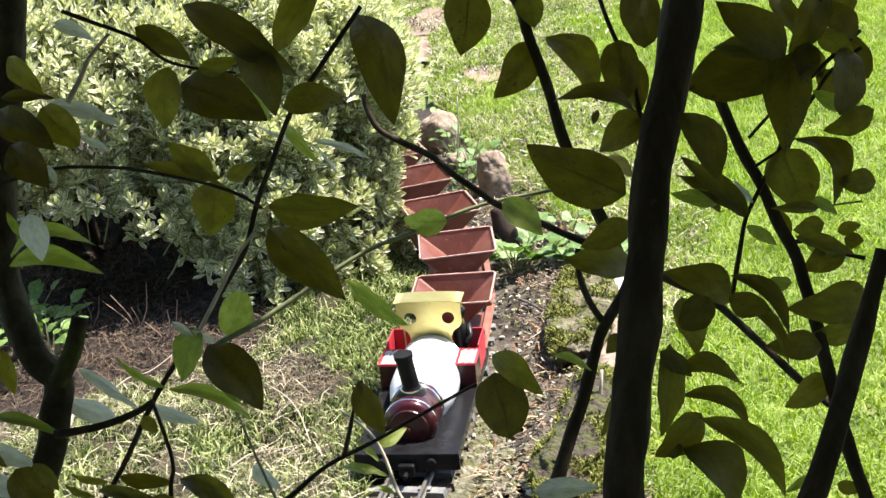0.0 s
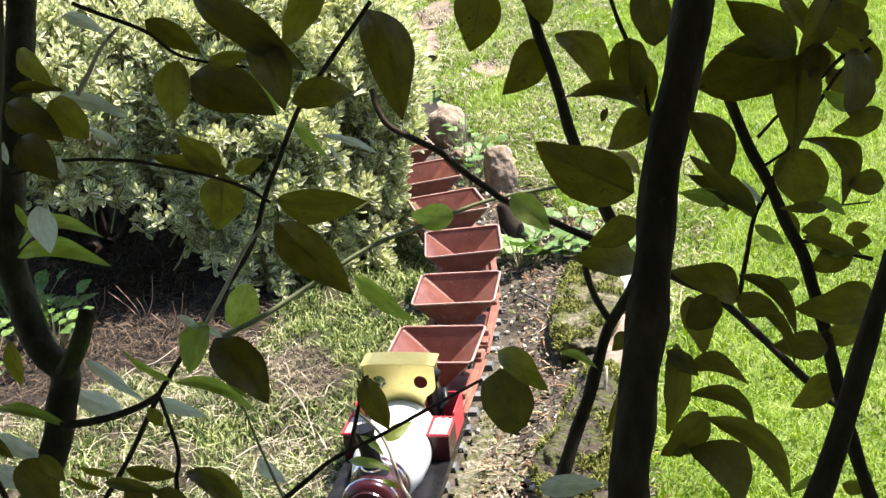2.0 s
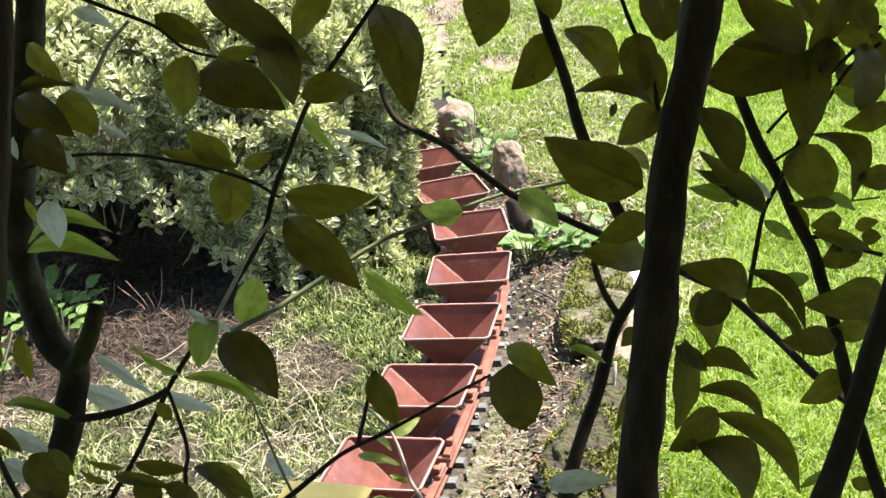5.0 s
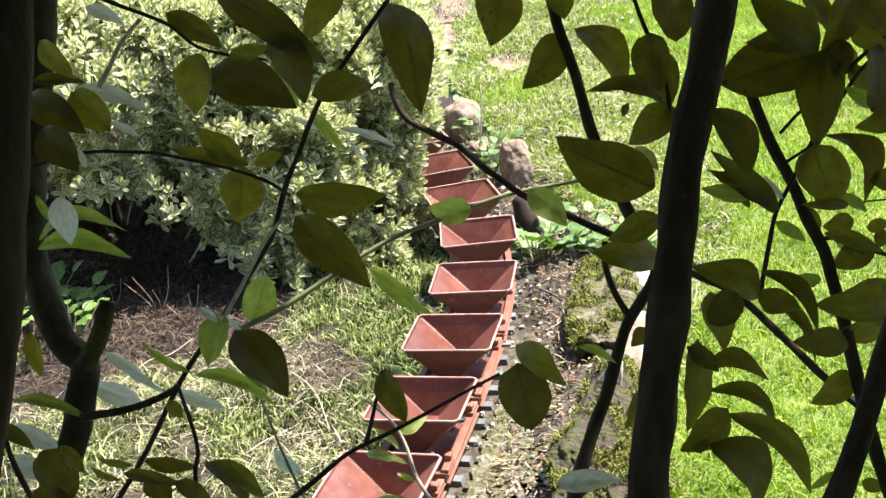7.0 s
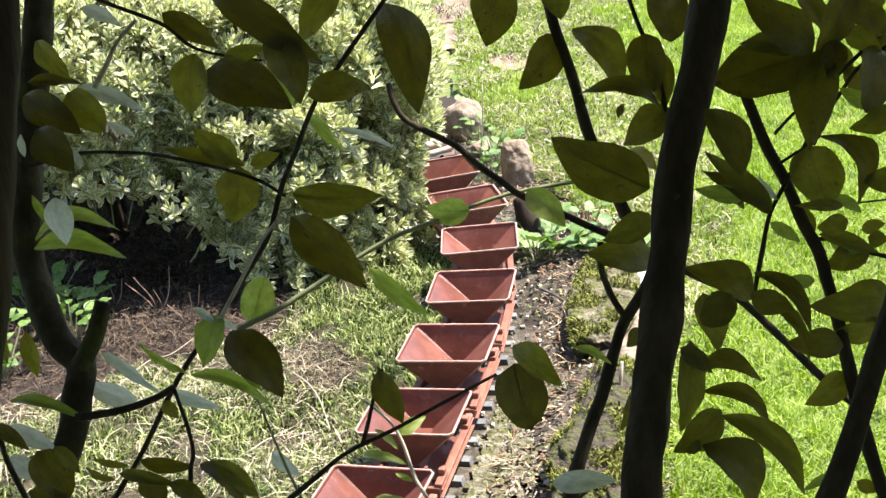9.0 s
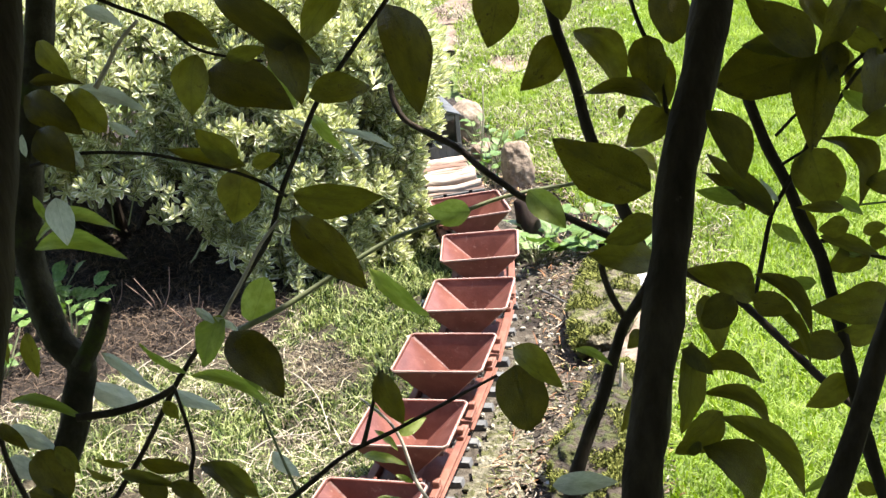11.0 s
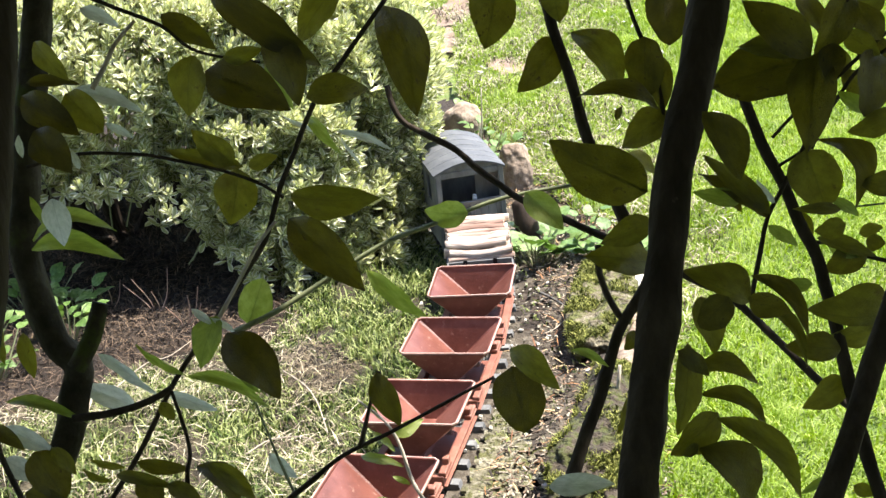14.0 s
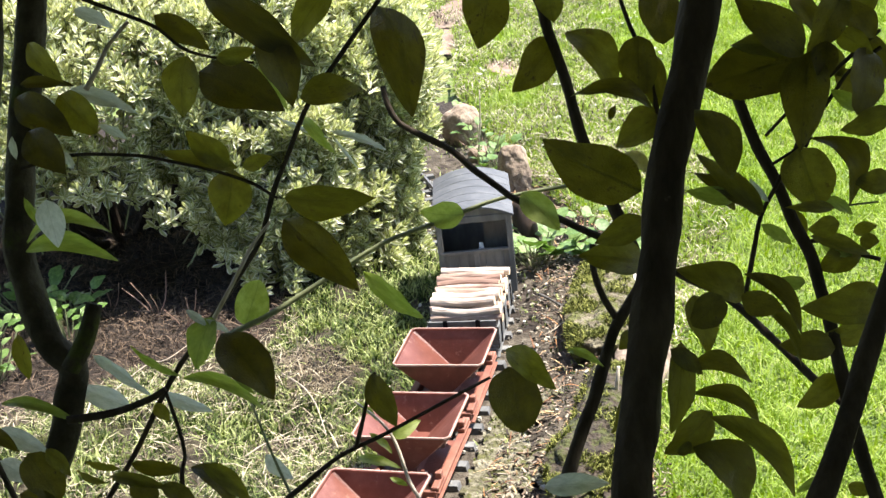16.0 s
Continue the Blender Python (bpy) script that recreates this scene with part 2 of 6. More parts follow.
# ---- mesh helpers ----
def part(name, bm, mat_, parent=None, label="", smooth=False):
    me = bpy.data.meshes.new(name)
    bm.to_mesh(me)
    bm.free()
    for m in (mat_ if isinstance(mat_, (list, tuple)) else [mat_]):
        me.materials.append(m)
    if smooth:
        for f in me.polygons:
            f.use_smooth = True
    ob = new(name, me)
    ob.parent = parent
    if label:
        ob["label"] = label
    return ob


def again(ob, x=0, y=0, z=0, rz=0, parent=None):
    """The same mesh once more, at another place under the same parent."""
    o = ob.copy()
    scene.collection.objects.link(o)
    o.parent = parent or ob.parent
    o.matrix_basis = pose(x, y, z, 0, 0, rz) @ Matrix.Diagonal((*ob.scale, 1))
    return o


def empty(name, m=None):
    ob = new(name)
    ob.empty_display_size = 0.02
    if m is not None:
        ob.matrix_basis = m
    return ob


def add_box(bm, x, y, z, sx, sy, sz, bevel=0.0, taper=1.0):
    """A box with its base at z; taper: the top's size against the base's."""
    vs = []
    for k, s in ((0, 1.0), (1, taper)):
        for dx, dy in ((-1, -1), (1, -1), (1, 1), (-1, 1)):
            vs.append(bm.verts.new((x + dx * sx / 2 * s, y + dy * sy / 2 * s, z + k * sz)))
    fs = [bm.faces.new([vs[i] for i in q]) for q in ((3, 2, 1, 0), (4, 5, 6, 7), (0, 1, 5, 4), (1, 2, 6, 5), (2, 3, 7, 6), (3, 0, 4, 7))]
    if bevel:
        es = {e for f in fs for e in f.edges}
        bmesh.ops.bevel(bm, geom=list(es), offset=bevel, segments=2, affect="EDGES", profile=0.5)
    return vs


def box(*a, **k):
    bm = bmesh.new()
    add_box(bm, *a, **k)
    return bm


def add_tube(bm, pts, radii, sides=10, caps=True, wobble=0.0):
    pts = [Vector(p) for p in pts]
    rings = []
    side = None
    for i, p in enumerate(pts):
        d = (pts[min(i + 1, len(pts) - 1)] - pts[max(i - 1, 0)]).normalized()
        if side is None:
            side = d.orthogonal().normalized()
        side = (side - d * side.dot(d)).normalized()
        up = d.cross(side)
        ring = []
        for j in range(sides):
            a = 2 * math.pi * j / sides
            r = radii[i] * (1 + wobble * noise.noise(p * 60 + Vector((math.cos(a), math.sin(a), 0)) * 1.3))
            ring.append(bm.verts.new(p + (side * math.cos(a) + up * math.sin(a)) * r))
        rings.append(ring)
    for a, b in zip(rings, rings[1:]):
        for j in range(sides):
            bm.faces.new((a[j], a[(j + 1) % sides], b[(j + 1) % sides], b[j]))
    if caps:
        bm.faces.new(rings[0][::-1])
        bm.faces.new(rings[-1])
    return rings


def tube(*a, **k):
    bm = bmesh.new()
    add_tube(bm, *a, **k)
    return bm


def smooth_path(pts, steps=5):
    """A Catmull-Rom curve through the points."""
    p = [Vector(q) for q in pts]
    p = [2 * p[0] - p[1]] + p + [2 * p[-1] - p[-2]]
    res = []
    for i in range(1, len(p) - 2):
        for s in range(steps):
            t = s / steps
            a, b, c, d = p[i - 1], p[i], p[i + 1], p[i + 2]
            res.append(0.5 * (2 * b + (c - a) * t + (2 * a - 5 * b + 4 * c - d) * t * t + (3 * b - a - 3 * c + d) * t ** 3))
    res.append(p[-2])
    return res


def from_arrays(name, verts, faces, mat_, uv=None, smooth=False):
    """One mesh out of numpy arrays; faces: arrays of quads or of triangles."""
    me = bpy.data.meshes.new(name)
    loops = np.concatenate([f.ravel() for f in faces])
    sizes = np.concatenate([np.full(len(f), f.shape[1]) for f in faces])
    me.vertices.add(len(verts))
    me.vertices.foreach_set("co", np.ascontiguousarray(verts, dtype=np.float32).ravel())
    me.loops.add(len(loops))
    me.loops.foreach_set("vertex_index", loops.astype(np.int32))
    me.polygons.add(len(sizes))
    me.polygons.foreach_set("loop_start", np.concatenate([[0], np.cumsum(sizes)[:-1]]).astype(np.int32))
    me.polygons.foreach_set("use_smooth", np.full(len(sizes), smooth))
    me.update(calc_edges=True)
    if uv is not None:
        me.uv_layers.new(name="UVMap").data.foreach_set("uv", np.ascontiguousarray(uv[loops], dtype=np.float32).ravel())
    me.materials.append(mat_)
    return new(name, me)


# ---- the lie of the land ----
HEADINGS = [(-1.8, 45), (-1.2, 24), (-0.9, 15), (-0.6, 11.6), (-0.45, 11.4), (-0.3, 10.1), (-0.15, -1.8), (0.0, -9.0), (0.15, -13.1), (0.3, -15.1), (0.45, -15.6), (0.6, -18.1),
            (0.75, -21.5), (0.9, -24.8), (1.05, -28.2), (1.3, -33), (2.2, -48)]
STEP = 0.01
_s = np.arange(-1.8, 2.2 + STEP / 2, STEP)
_h = np.radians(np.interp(_s, [h[0] for h in HEADINGS], [h[1] for h in HEADINGS]))
_h = np.convolve(np.pad(_h, 4, mode="edge"), np.ones(9) / 9, "valid")
_x = np.concatenate([[0], np.cumsum(np.sin(_h[:-1]) * STEP)])
_y = np.concatenate([[0], np.cumsum(-np.cos(_h[:-1]) * STEP)])
_i = int(round(1.8 / STEP))
_x, _y = _x - _x[_i] + 0.0439, _y - _y[_i] + 1.8658


def on_track(s):
    """x, y and heading in degrees of the track's middle, s metres along it (towards the camera)."""
    return float(np.interp(s, _s, _x)), float(np.interp(s, _s, _y)), math.degrees(float(np.interp(s, _s, _h)))


def track_x(y):
    return np.interp(y, _y[::-1], _x[::-1])


def land(x, y):
    """Height of the ground: nearly flat under the track, gently uneven elsewhere."""
    x, y = np.asarray(x, float), np.asarray(y, float)
    d = np.abs(x - track_x(y))
    k = np.clip((d - 0.06) / 0.12, 0, 1)
    k = np.where((y < 0.2) | (y > 3.6), 1.0, k)
    return (0.008 * np.sin(9 * x + 4 * y) + 0.006 * np.sin(17 * y - 11 * x) + 0.004 * np.sin(31 * x + 23 * y)) * k


def lawn_edge(y):
    return np.interp(y, [1.0, 1.38, 1.7, 2.0, 2.2, 2.4, 2.8, 3.2, 4.0, 5.0], [0.18, 0.215, 0.255, 0.30, 0.33, 0.22, 0.13, 0.07, 0.1, -3.0])


def grass_back(x):
    return np.interp(x, [-0.9, -0.6, -0.45, -0.35, -0.27, -0.19, -0.11, -0.04], [1.64, 1.76, 1.83, 1.9, 2.0, 2.12, 2.24, 2.33])


def in_lawn(x, y):
    return x > lawn_edge(y)


def worn_lawn(x, y):
    """Patches of the lawn worn down to the earth."""
    e = 0.25 * np.sin(31 * x + 17 * y) + 0.2 * np.sin(57 * x - 43 * y)
    return (((x - 0.22) / 0.06) ** 2 + ((y - 3.37) / 0.09) ** 2 < 1 + e) | (((x - 0.10) / 0.06) ** 2 + ((y - 4.12) / 0.16) ** 2 < 1 + e)


def in_grass(x, y):
    return (y < grass_back(x) + 0.03 * np.sin(23 * x + 5) + 0.02 * np.sin(51 * x)) & (x < track_x(y) - 0.045) & (x > -1.35 + 0.1 * np.sin(9 * y))


def in_tangle(x, y):
    return ((x + 0.19) / 0.038) ** 2 + ((y - 1.79) / 0.085) ** 2 < 1 + 0.3 * np.sin(60 * x + 35 * y)


def in_litter(x, y):
    return (x > track_x(y) - 0.07) & (x < lawn_edge(y) + 0.02) & (y < 2.9)


def sheet(name, x0, x1, y0, y1, cell, keep, lift, mat_, label):
    nx, ny = int((x1 - x0) / cell), int((y1 - y0) / cell)
    gx, gy = np.meshgrid(np.linspace(x0, x1, nx + 1), np.linspace(y0, y1, ny + 1))
    jit = np.random.RandomState(3).uniform(-0.3, 0.3, (2, *gx.shape)) * cell
    gx, gy = gx + jit[0], gy + jit[1]
    z = land(gx, gy) + lift + np.random.RandomState(4).normal(0, 0.0012, gx.shape)
    v = np.stack([gx, gy, z], -1).reshape(-1, 3)
    i = np.arange((nx + 1) * (ny + 1)).reshape(ny + 1, nx + 1)
    q = np.stack([i[:-1, :-1], i[:-1, 1:], i[1:, 1:], i[1:, :-1]], -1).reshape(-1, 4)
    c = v[q].mean(1)
    ob = from_arrays(name, v, [q[keep(c[:, 0], c[:, 1])]], mat_, smooth=True)
    return tagged(ob, label, "ground", kind="structure")


# the wide ground, one sheet out to the horizon
edges = np.concatenate([[-600, -150, -40, -12, -5], np.arange(-2.5, 2.51, 0.05), [5, 12, 40, 150, 600]])
gx, gy = np.meshgrid(edges, edges + 2.0)
v = np.stack([gx, gy, np.where((np.abs(gx) < 4) & (np.abs(gy - 2) < 4), land(gx, gy), 0) - 0.014], -1).reshape(-1, 3)
i = np.arange(len(edges) ** 2).reshape(len(edges), -1)
tagged(from_arrays("ground", v, [np.stack([i[:-1, :-1], i[:-1, 1:], i[1:, 1:], i[1:, :-1]], -1).reshape(-1, 4)], turf, smooth=True),
       "rough green garden ground around the railway", "ground", kind="structure")
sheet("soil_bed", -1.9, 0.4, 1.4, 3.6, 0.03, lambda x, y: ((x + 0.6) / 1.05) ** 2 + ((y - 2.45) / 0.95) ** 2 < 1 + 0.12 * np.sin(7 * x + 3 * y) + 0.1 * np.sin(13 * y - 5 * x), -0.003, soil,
      "brown soil strewn with litter, darkened for the shade under the bush")
sheet("lawn", -0.6, 3.2, 0.6, 6.0, 0.03, in_lawn, 0.002, turf, "bright green sunlit garden lawn beside the railway")
sheet("grass_bank", -1.6, 0.1, 0.6, 2.4, 0.02, in_grass, 0.002, thatch, "dry thatch with green moss and short grass")
sheet("litter_strip", -0.7, 0.5, 0.7, 2.9, 0.015, in_litter, -0.002, litter, "strip of bark litter and soil beside the track")
sheet("mortar_patch", -0.3, 0.3, 0.8, 1.75, 0.008, lambda x, y: (x > track_x(y) + 0.058) & (x < track_x(y) + np.interp(y, [1.4, 1.65, 1.75], [0.135, 0.125, 0.09]) + 0.012 * np.sin(40 * y) + 0.01 * np.sin(97 * y) + 0.007 * np.sin(231 * y + 90 * x) + 0.006 * np.sin(340 * x + 50 * y)), 0.006, concrete,
      "crumbling mossy mortar bed along the track")
sheet("bare_earth", -0.9, 0.14, 3.35, 6.0, 0.03, lambda x, y: (x < lawn_edge(y) + 0.02) & (((x + 0.35) / 0.62) ** 2 + ((y - 4.2) / 0.8) ** 2 < 1 + 0.2 * np.sin(9 * x + 5 * y)), 0.003, bare_earth, "dry pinkish bare earth behind the bush")


sheet("worn_earth", 0.0, 0.4, 3.2, 4.4, 0.012, worn_lawn, 0.008, bare_earth, "dry pinkish earth where the lawn is worn bare")


def blades(name, x, y, length, width, lean, mat_, label, seed, curl=0.35, flat=0.0, lift=0.0, z=None):
    """Grass blades as stuff: each a bent strip of a quad and a triangle."""
    r = np.random.RandomState(seed)
    n = len(x)
    z = land(x, y) + lift if z is None else z
    a = r.uniform(0, 2 * np.pi, n)
    L = length * r.uniform(0.55, 1.35, n)
    w = width * r.uniform(0.7, 1.3, n)
    t = r.uniform(0, lean, n)
    up = np.stack([np.cos(a) * np.sin(t), np.sin(a) * np.sin(t), np.cos(t) * (1 - flat) + 0.06], -1)
    b = r.uniform(0, 2 * np.pi, n)
    side = np.stack([np.cos(b), np.sin(b), np.zeros(n)], -1) * w[:, None] / 2
    base = np.stack([x, y, z], -1)
    mid = base + up * (L * 0.55)[:, None]
    tip = mid + up * (L * 0.45)[:, None] + np.stack([np.cos(a), np.sin(a), -0.4 * np.ones(n)], -1) * (L * curl)[:, None]
    tip[:, 2] = np.maximum(tip[:, 2], z + 0.001)
    v = np.stack([base - side, base + side, mid + side * 0.8, mid - side * 0.8, tip], 1).reshape(-1, 3)
    k = np.arange(n)[:, None] * 5
    ob = from_arrays(name, v, [k + np.array([[0, 1, 2, 3]]), k + np.array([[3, 2, 4]])], mat_)
    return tagged(ob, label, "grass", kind="stuff")


def scatter(n, x0, x1, y0, y1, keep, seed, clump=0.0, clump_scale=12.0, power=1.0):
    r = np.random.RandomState(seed)
    x, y = r.uniform(x0, x1, n), y0 + (y1 - y0) * r.uniform(0, 1, n) ** power
    k = keep(x, y)
    if clump:
        c = np.array([noise.noise(Vector((a * clump_scale, b * clump_scale, seed))) for a, b in zip(x, y)])
        k &= c > clump - 0.5 * r.uniform(0, 1, n)
    return x[k], y[k]


x, y = scatter(170000, 0.0, 1.4, 1.1, 4.6, lambda x, y: in_lawn(x, y) & ~(worn_lawn(x, y) & (np.sin(300 * x) + np.sin(260 * y) < 1.1)), 11, power=1.25)
blades("lawn_grass", x, y, 0.024, 0.0023, 1.0, lawn_blade, "fresh green mown grass blades of the lawn", 12)
x, y = scatter(40000, 0.0, 0.75, 1.6, 4.6, lambda x, y: in_lawn(x, y) & (x < 0.10 + 0.13 * y + 0.1 * np.sin(3 * y + 1)), 13, clump=-0.05, clump_scale=7)
blades("lawn_straw", x, y, 0.03, 0.0024, 1.4, straw, "dry yellow stems among the lawn grass", 14, flat=0.5, lift=0.008)
x, y = scatter(95000, -0.85, 0.1, 1.15, 2.36, lambda x, y: in_grass(x, y) & ~(in_tangle(x, y) & (np.sin(110 * x + 45 * y) + np.sin(120 * y - 75 * x) > -0.5)), 15, clump=0.06, clump_scale=16)
blades("short_grass", x, y, 0.020, 0.0023, 1.1, moss_blade, "short spiky yellow-green grass and moss", 16)
x, y = scatter(16000, -0.9, 0.05, 1.15, 2.36, lambda x, y: in_grass(x, y) & (x + 0.25 * (y - 1.4) < -0.08), 17, clump=-0.05, clump_scale=7)
blades("straw_litter", x, y, 0.04, 0.0014, 1.5, straw, "pale dead straw lying tangled on the bank", 18, curl=0.5, flat=0.75, lift=0.012)
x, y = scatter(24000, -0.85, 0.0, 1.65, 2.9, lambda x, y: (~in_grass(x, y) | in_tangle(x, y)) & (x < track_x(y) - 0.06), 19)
# brown needles, toned down as well for the shade under the bush
blades("dead_needles", x, y, 0.04, 0.0016, 1.5, material("shaded_brown_needle", [(0.014, 0.009, 0.006), (0.04, 0.026, 0.016), (0.16, 0.11, 0.072)], 10, 0.8, bump=0, island=0.8),
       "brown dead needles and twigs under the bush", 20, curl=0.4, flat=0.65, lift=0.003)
x, y = scatter(5000, -0.2, 0.34, 1.2, 2.9, lambda x, y: in_litter(x, y) & (x > track_x(y) + 0.05), 21, clump=0.15, clump_scale=14)
blades("moss_tufts", x, y, 0.008, 0.0026, 1.0, moss_blade, "small tufts of moss in the litter", 22, lift=0.004)


def chips(name, n, x0, x1, y0, y1, keep, seed, size, mat_, label, lift=0.006, lumpy=False):
    """Flat broken pieces that lie every way, as stuff."""
    r = np.random.RandomState(seed)
    x, y = r.uniform(x0, x1, n), r.uniform(y0, y1, n)
    k = keep(x, y)
    x, y = x[k], y[k]
    n = len(x)
    a, tilt = r.uniform(0, 2 * np.pi, n), r.normal(0, 0.25, n)
    l, w, h = size * r.uniform(0.4, 1.8, n), size * r.uniform(0.15, 0.5, n), size * r.uniform(0.06, 0.2, n)
    if lumpy:
        l, w, h = l * 0.7, l * r.uniform(0.45, 0.7, n), l * r.uniform(0.2, 0.45, n)
    u = np.stack([np.cos(a) * np.cos(tilt), np.sin(a) * np.cos(tilt), np.sin(tilt)], -1)
    s = np.stack([-np.sin(a), np.cos(a), r.normal(0, 0.2, n)], -1)
    c = np.stack([x, y, land(x, y) + lift + r.uniform(0, lift, n)], -1)
    up = np.array([0, 0, 1.0])
    vs = []
    for dz in (-1, 1):
        for du, ds in ((-1, -1), (1, -0.6), (0.9, 1), (-0.8, 0.8)):
            vs.append(c + u * (l * du / 2)[:, None] + s * (w * ds / 2)[:, None] + up * (h * dz / 2)[:, None])
    v = np.stack(vs, 1).reshape(-1, 3)
    q = np.array([(3, 2, 1, 0), (4, 5, 6, 7), (0, 1, 5, 4), (1, 2, 6, 5), (2, 3, 7, 6), (3, 0, 4, 7)])
    f = (np.arange(n)[:, None, None] * 8 + q[None]).reshape(-1, 4)
    return tagged(from_arrays(name, v, [f], mat_), label, "litter", kind="stuff")


chips("bark_litter", 17000, -0.3, 0.36, 1.15, 2.6, lambda x, y: in_litter(x, y) & (x > track_x(y) + 0.085), 31, 0.0068, chip, "brown, orange and pale bark chippings")
chips("track_gravel", 3600, -0.4, 0.2, 1.15, 2.5, lambda x, y: np.abs(x - track_x(y)) < 0.11, 32, 0.006,
      material("mixed_gravel", [(0.09, 0.085, 0.07), (0.22, 0.2, 0.16), (0.34, 0.31, 0.25), (0.48, 0.46, 0.4)], 60, 0.9, bump=0.3, island=0.9), "small mixed gravel of the track bed", 0.0015, True)
# leaf litter whose browns are lowered for the shade under the bush
chips("soil_litter", 9000, -0.85, -0.02, 1.85, 2.9, lambda x, y: ~in_grass(x, y) & (x < track_x(y) - 0.06), 33, 0.0065, material("shaded_leaf_litter", [(0.011, 0.007, 0.0045), (0.027, 0.0175, 0.011), (0.065, 0.043, 0.028)], 40, 0.9, bump=0.3, island=0.9), "brown leaf litter under the bush")
chips("mortar_crumbs", 700, -0.3, 0.3, 1.1, 1.8, lambda x, y: (x > track_x(y) + 0.062) & (x < track_x(y) + 0.15), 35, 0.0055,
      material("mortar_crumb", [(0.08, 0.075, 0.04), (0.18, 0.165, 0.1), (0.36, 0.34, 0.26)], 40, 0.95, bump=0.4, island=0.9), "crumbs of pale mossy mortar beside the track", 0.007, True)
chips("pale_pebbles", 80, -0.3, 0.36, 1.15, 2.6, lambda x, y: in_litter(x, y) & (x > track_x(y) + 0.06), 36, 0.009, white_stone, "pale pebbles and bits of shell in the litter", 0.008, True)
x, y = scatter(1900, -0.3, 0.36, 1.15, 2.6, lambda x, y: in_litter(x, y) & (x > track_x(y) + 0.08), 37, clump=-0.05, clump_scale=14)
blades("orange_needles", x, y, 0.028, 0.0021, 1.5, material("orange_dead_needle", [(0.16, 0.07, 0.03), (0.36, 0.17, 0.06), (0.55, 0.38, 0.2)], 10, 0.8, bump=0, island=0.9),
       "orange and straw-coloured dead needles in the litter", 38, curl=0.35, flat=0.8, lift=0.009)
x, y = scatter(30000, -0.3, -0.08, 1.64, 1.94, in_tangle, 39)
x, y = x[:2600], y[:2600]
blades("straw_tangle", x, y, 0.036, 0.0016, 1.45, material("brown_straw", [(0.01, 0.007, 0.0045), (0.03, 0.021, 0.013), (0.2, 0.16, 0.1)], 10, 0.8, bump=0, island=0.9),
       "brown and pale dead straw tangled in the short grass", 40, curl=0.5, flat=0.55, lift=0.004)
chips("fallen_petals", 160, 0.05, 0.6, 2.5, 3.9, in_lawn, 34, 0.016, white_stone, "small white bits lying on the lawn")


# ---- rocks ----
def rock(name, x, y, sx, sy, sz, rz, mat_, label, seed, sub=4, rough=0.22, z=-0.012, category="rock"):
    bm = bmesh.new()
    bmesh.ops.create_icosphere(bm, subdivisions=sub, radius=0.5)
    o = Vector((seed * 3.7, seed * 1.3, seed))
    for p in bm.verts:
        c = p.co.copy()
        c = Vector([math.copysign(abs(q * 2) ** 0.72 / 2, q) for q in c])
        n = noise.noise(c * 2.2 + o) * rough + noise.noise(c * 6 + o) * rough * 0.4 + noise.noise(c * 15 + o) * rough * 0.16
        p.co = c * (1 + n)
        p.co = Vector((p.co.x * sx, p.co.y * sy, max(p.co.z + 0.42, -0.04) * sz))
    ob = part(name, bm, mat_, smooth=True)
    ob.matrix_basis = pose(x, y, z, 0, 0, rz)
    return tagged(ob, label, category)


def moss_on(ob, n, seed, lowest):
    """Moss cushions over the upper side of a rock."""
    r = random.Random(seed)
    top = [v_.co for v_ in ob.data.vertices if v_.normal.z > 0.15 and noise.noise(v_.co * 28 + Vector((seed, 0, 0))) > lowest]
    p = np.array([ob.matrix_basis @ r.choice(top) for _ in range(n)]) + np.random.RandomState(seed).normal(0, 0.0012, (n, 3))
    blades("rock_moss", p[:, 0], p[:, 1], 0.0065, 0.0017, 1.2, moss_cushion, "yellow-green moss cushions on the edging rocks", seed, z=p[:, 2])


moss_cushion = material("moss_cushion", [(0.05, 0.06, 0.014), (0.13, 0.145, 0.032), (0.26, 0.27, 0.08)], 20, 0.9, bump=0, island=0.7, spec=0.1)
mossy = rock("mossy_rock", 0.226, 1.862, 0.098, 0.31, 0.075, -14, moss_rock, "pale rock thickly grown with yellow-green moss", 1, 6, 0.34)
rotten = rock("mossy_rock", 0.175, 1.50, 0.10, 0.32, 0.07, -14, bark_log, "dark rotting edge rock with moss and bark", 2, 6, 0.4)
rock("mossy_rock", 0.285, 1.93, 0.07, 0.12, 0.055, 20, white_stone, "whitish stone beside the mossy rock", 3)
rock("mossy_rock", 0.255, 1.70, 0.07, 0.2, 0.06, -10, rock_mat, "weathered edging stone behind the mossy rock", 4)
moss_on(mossy, 9000, 51, -0.06)
moss_on(rotten, 8000, 52, -0.02)
rock("garden_rock", 0.152, 2.50, 0.058, 0.06, 0.1, 10, rock_mat, "upright brown weathered rock by the track", 5, 5)
rock("garden_rock", 0.070, 2.86, 0.07, 0.08, 0.085, 40, rock_mat, "greyish brown rock at the lawn's edge", 6)
rock("garden_rock", 0.10, 2.70, 0.05, 0.05, 0.04, 70, rock_mat, "small brown stone at the lawn's edge", 7, 3)
rock("white_pebble", 0.275, 2.89, 0.026, 0.02, 0.016, 20, white_stone, "white pebble lying on the lawn", 8, 3, z=0.0, category="pebble")
rock("white_pebble", 0.255, 2.82, 0.014, 0.012, 0.010, 50, white_stone, "white pebble lying on the lawn", 9, 3, z=0.0, category="pebble")
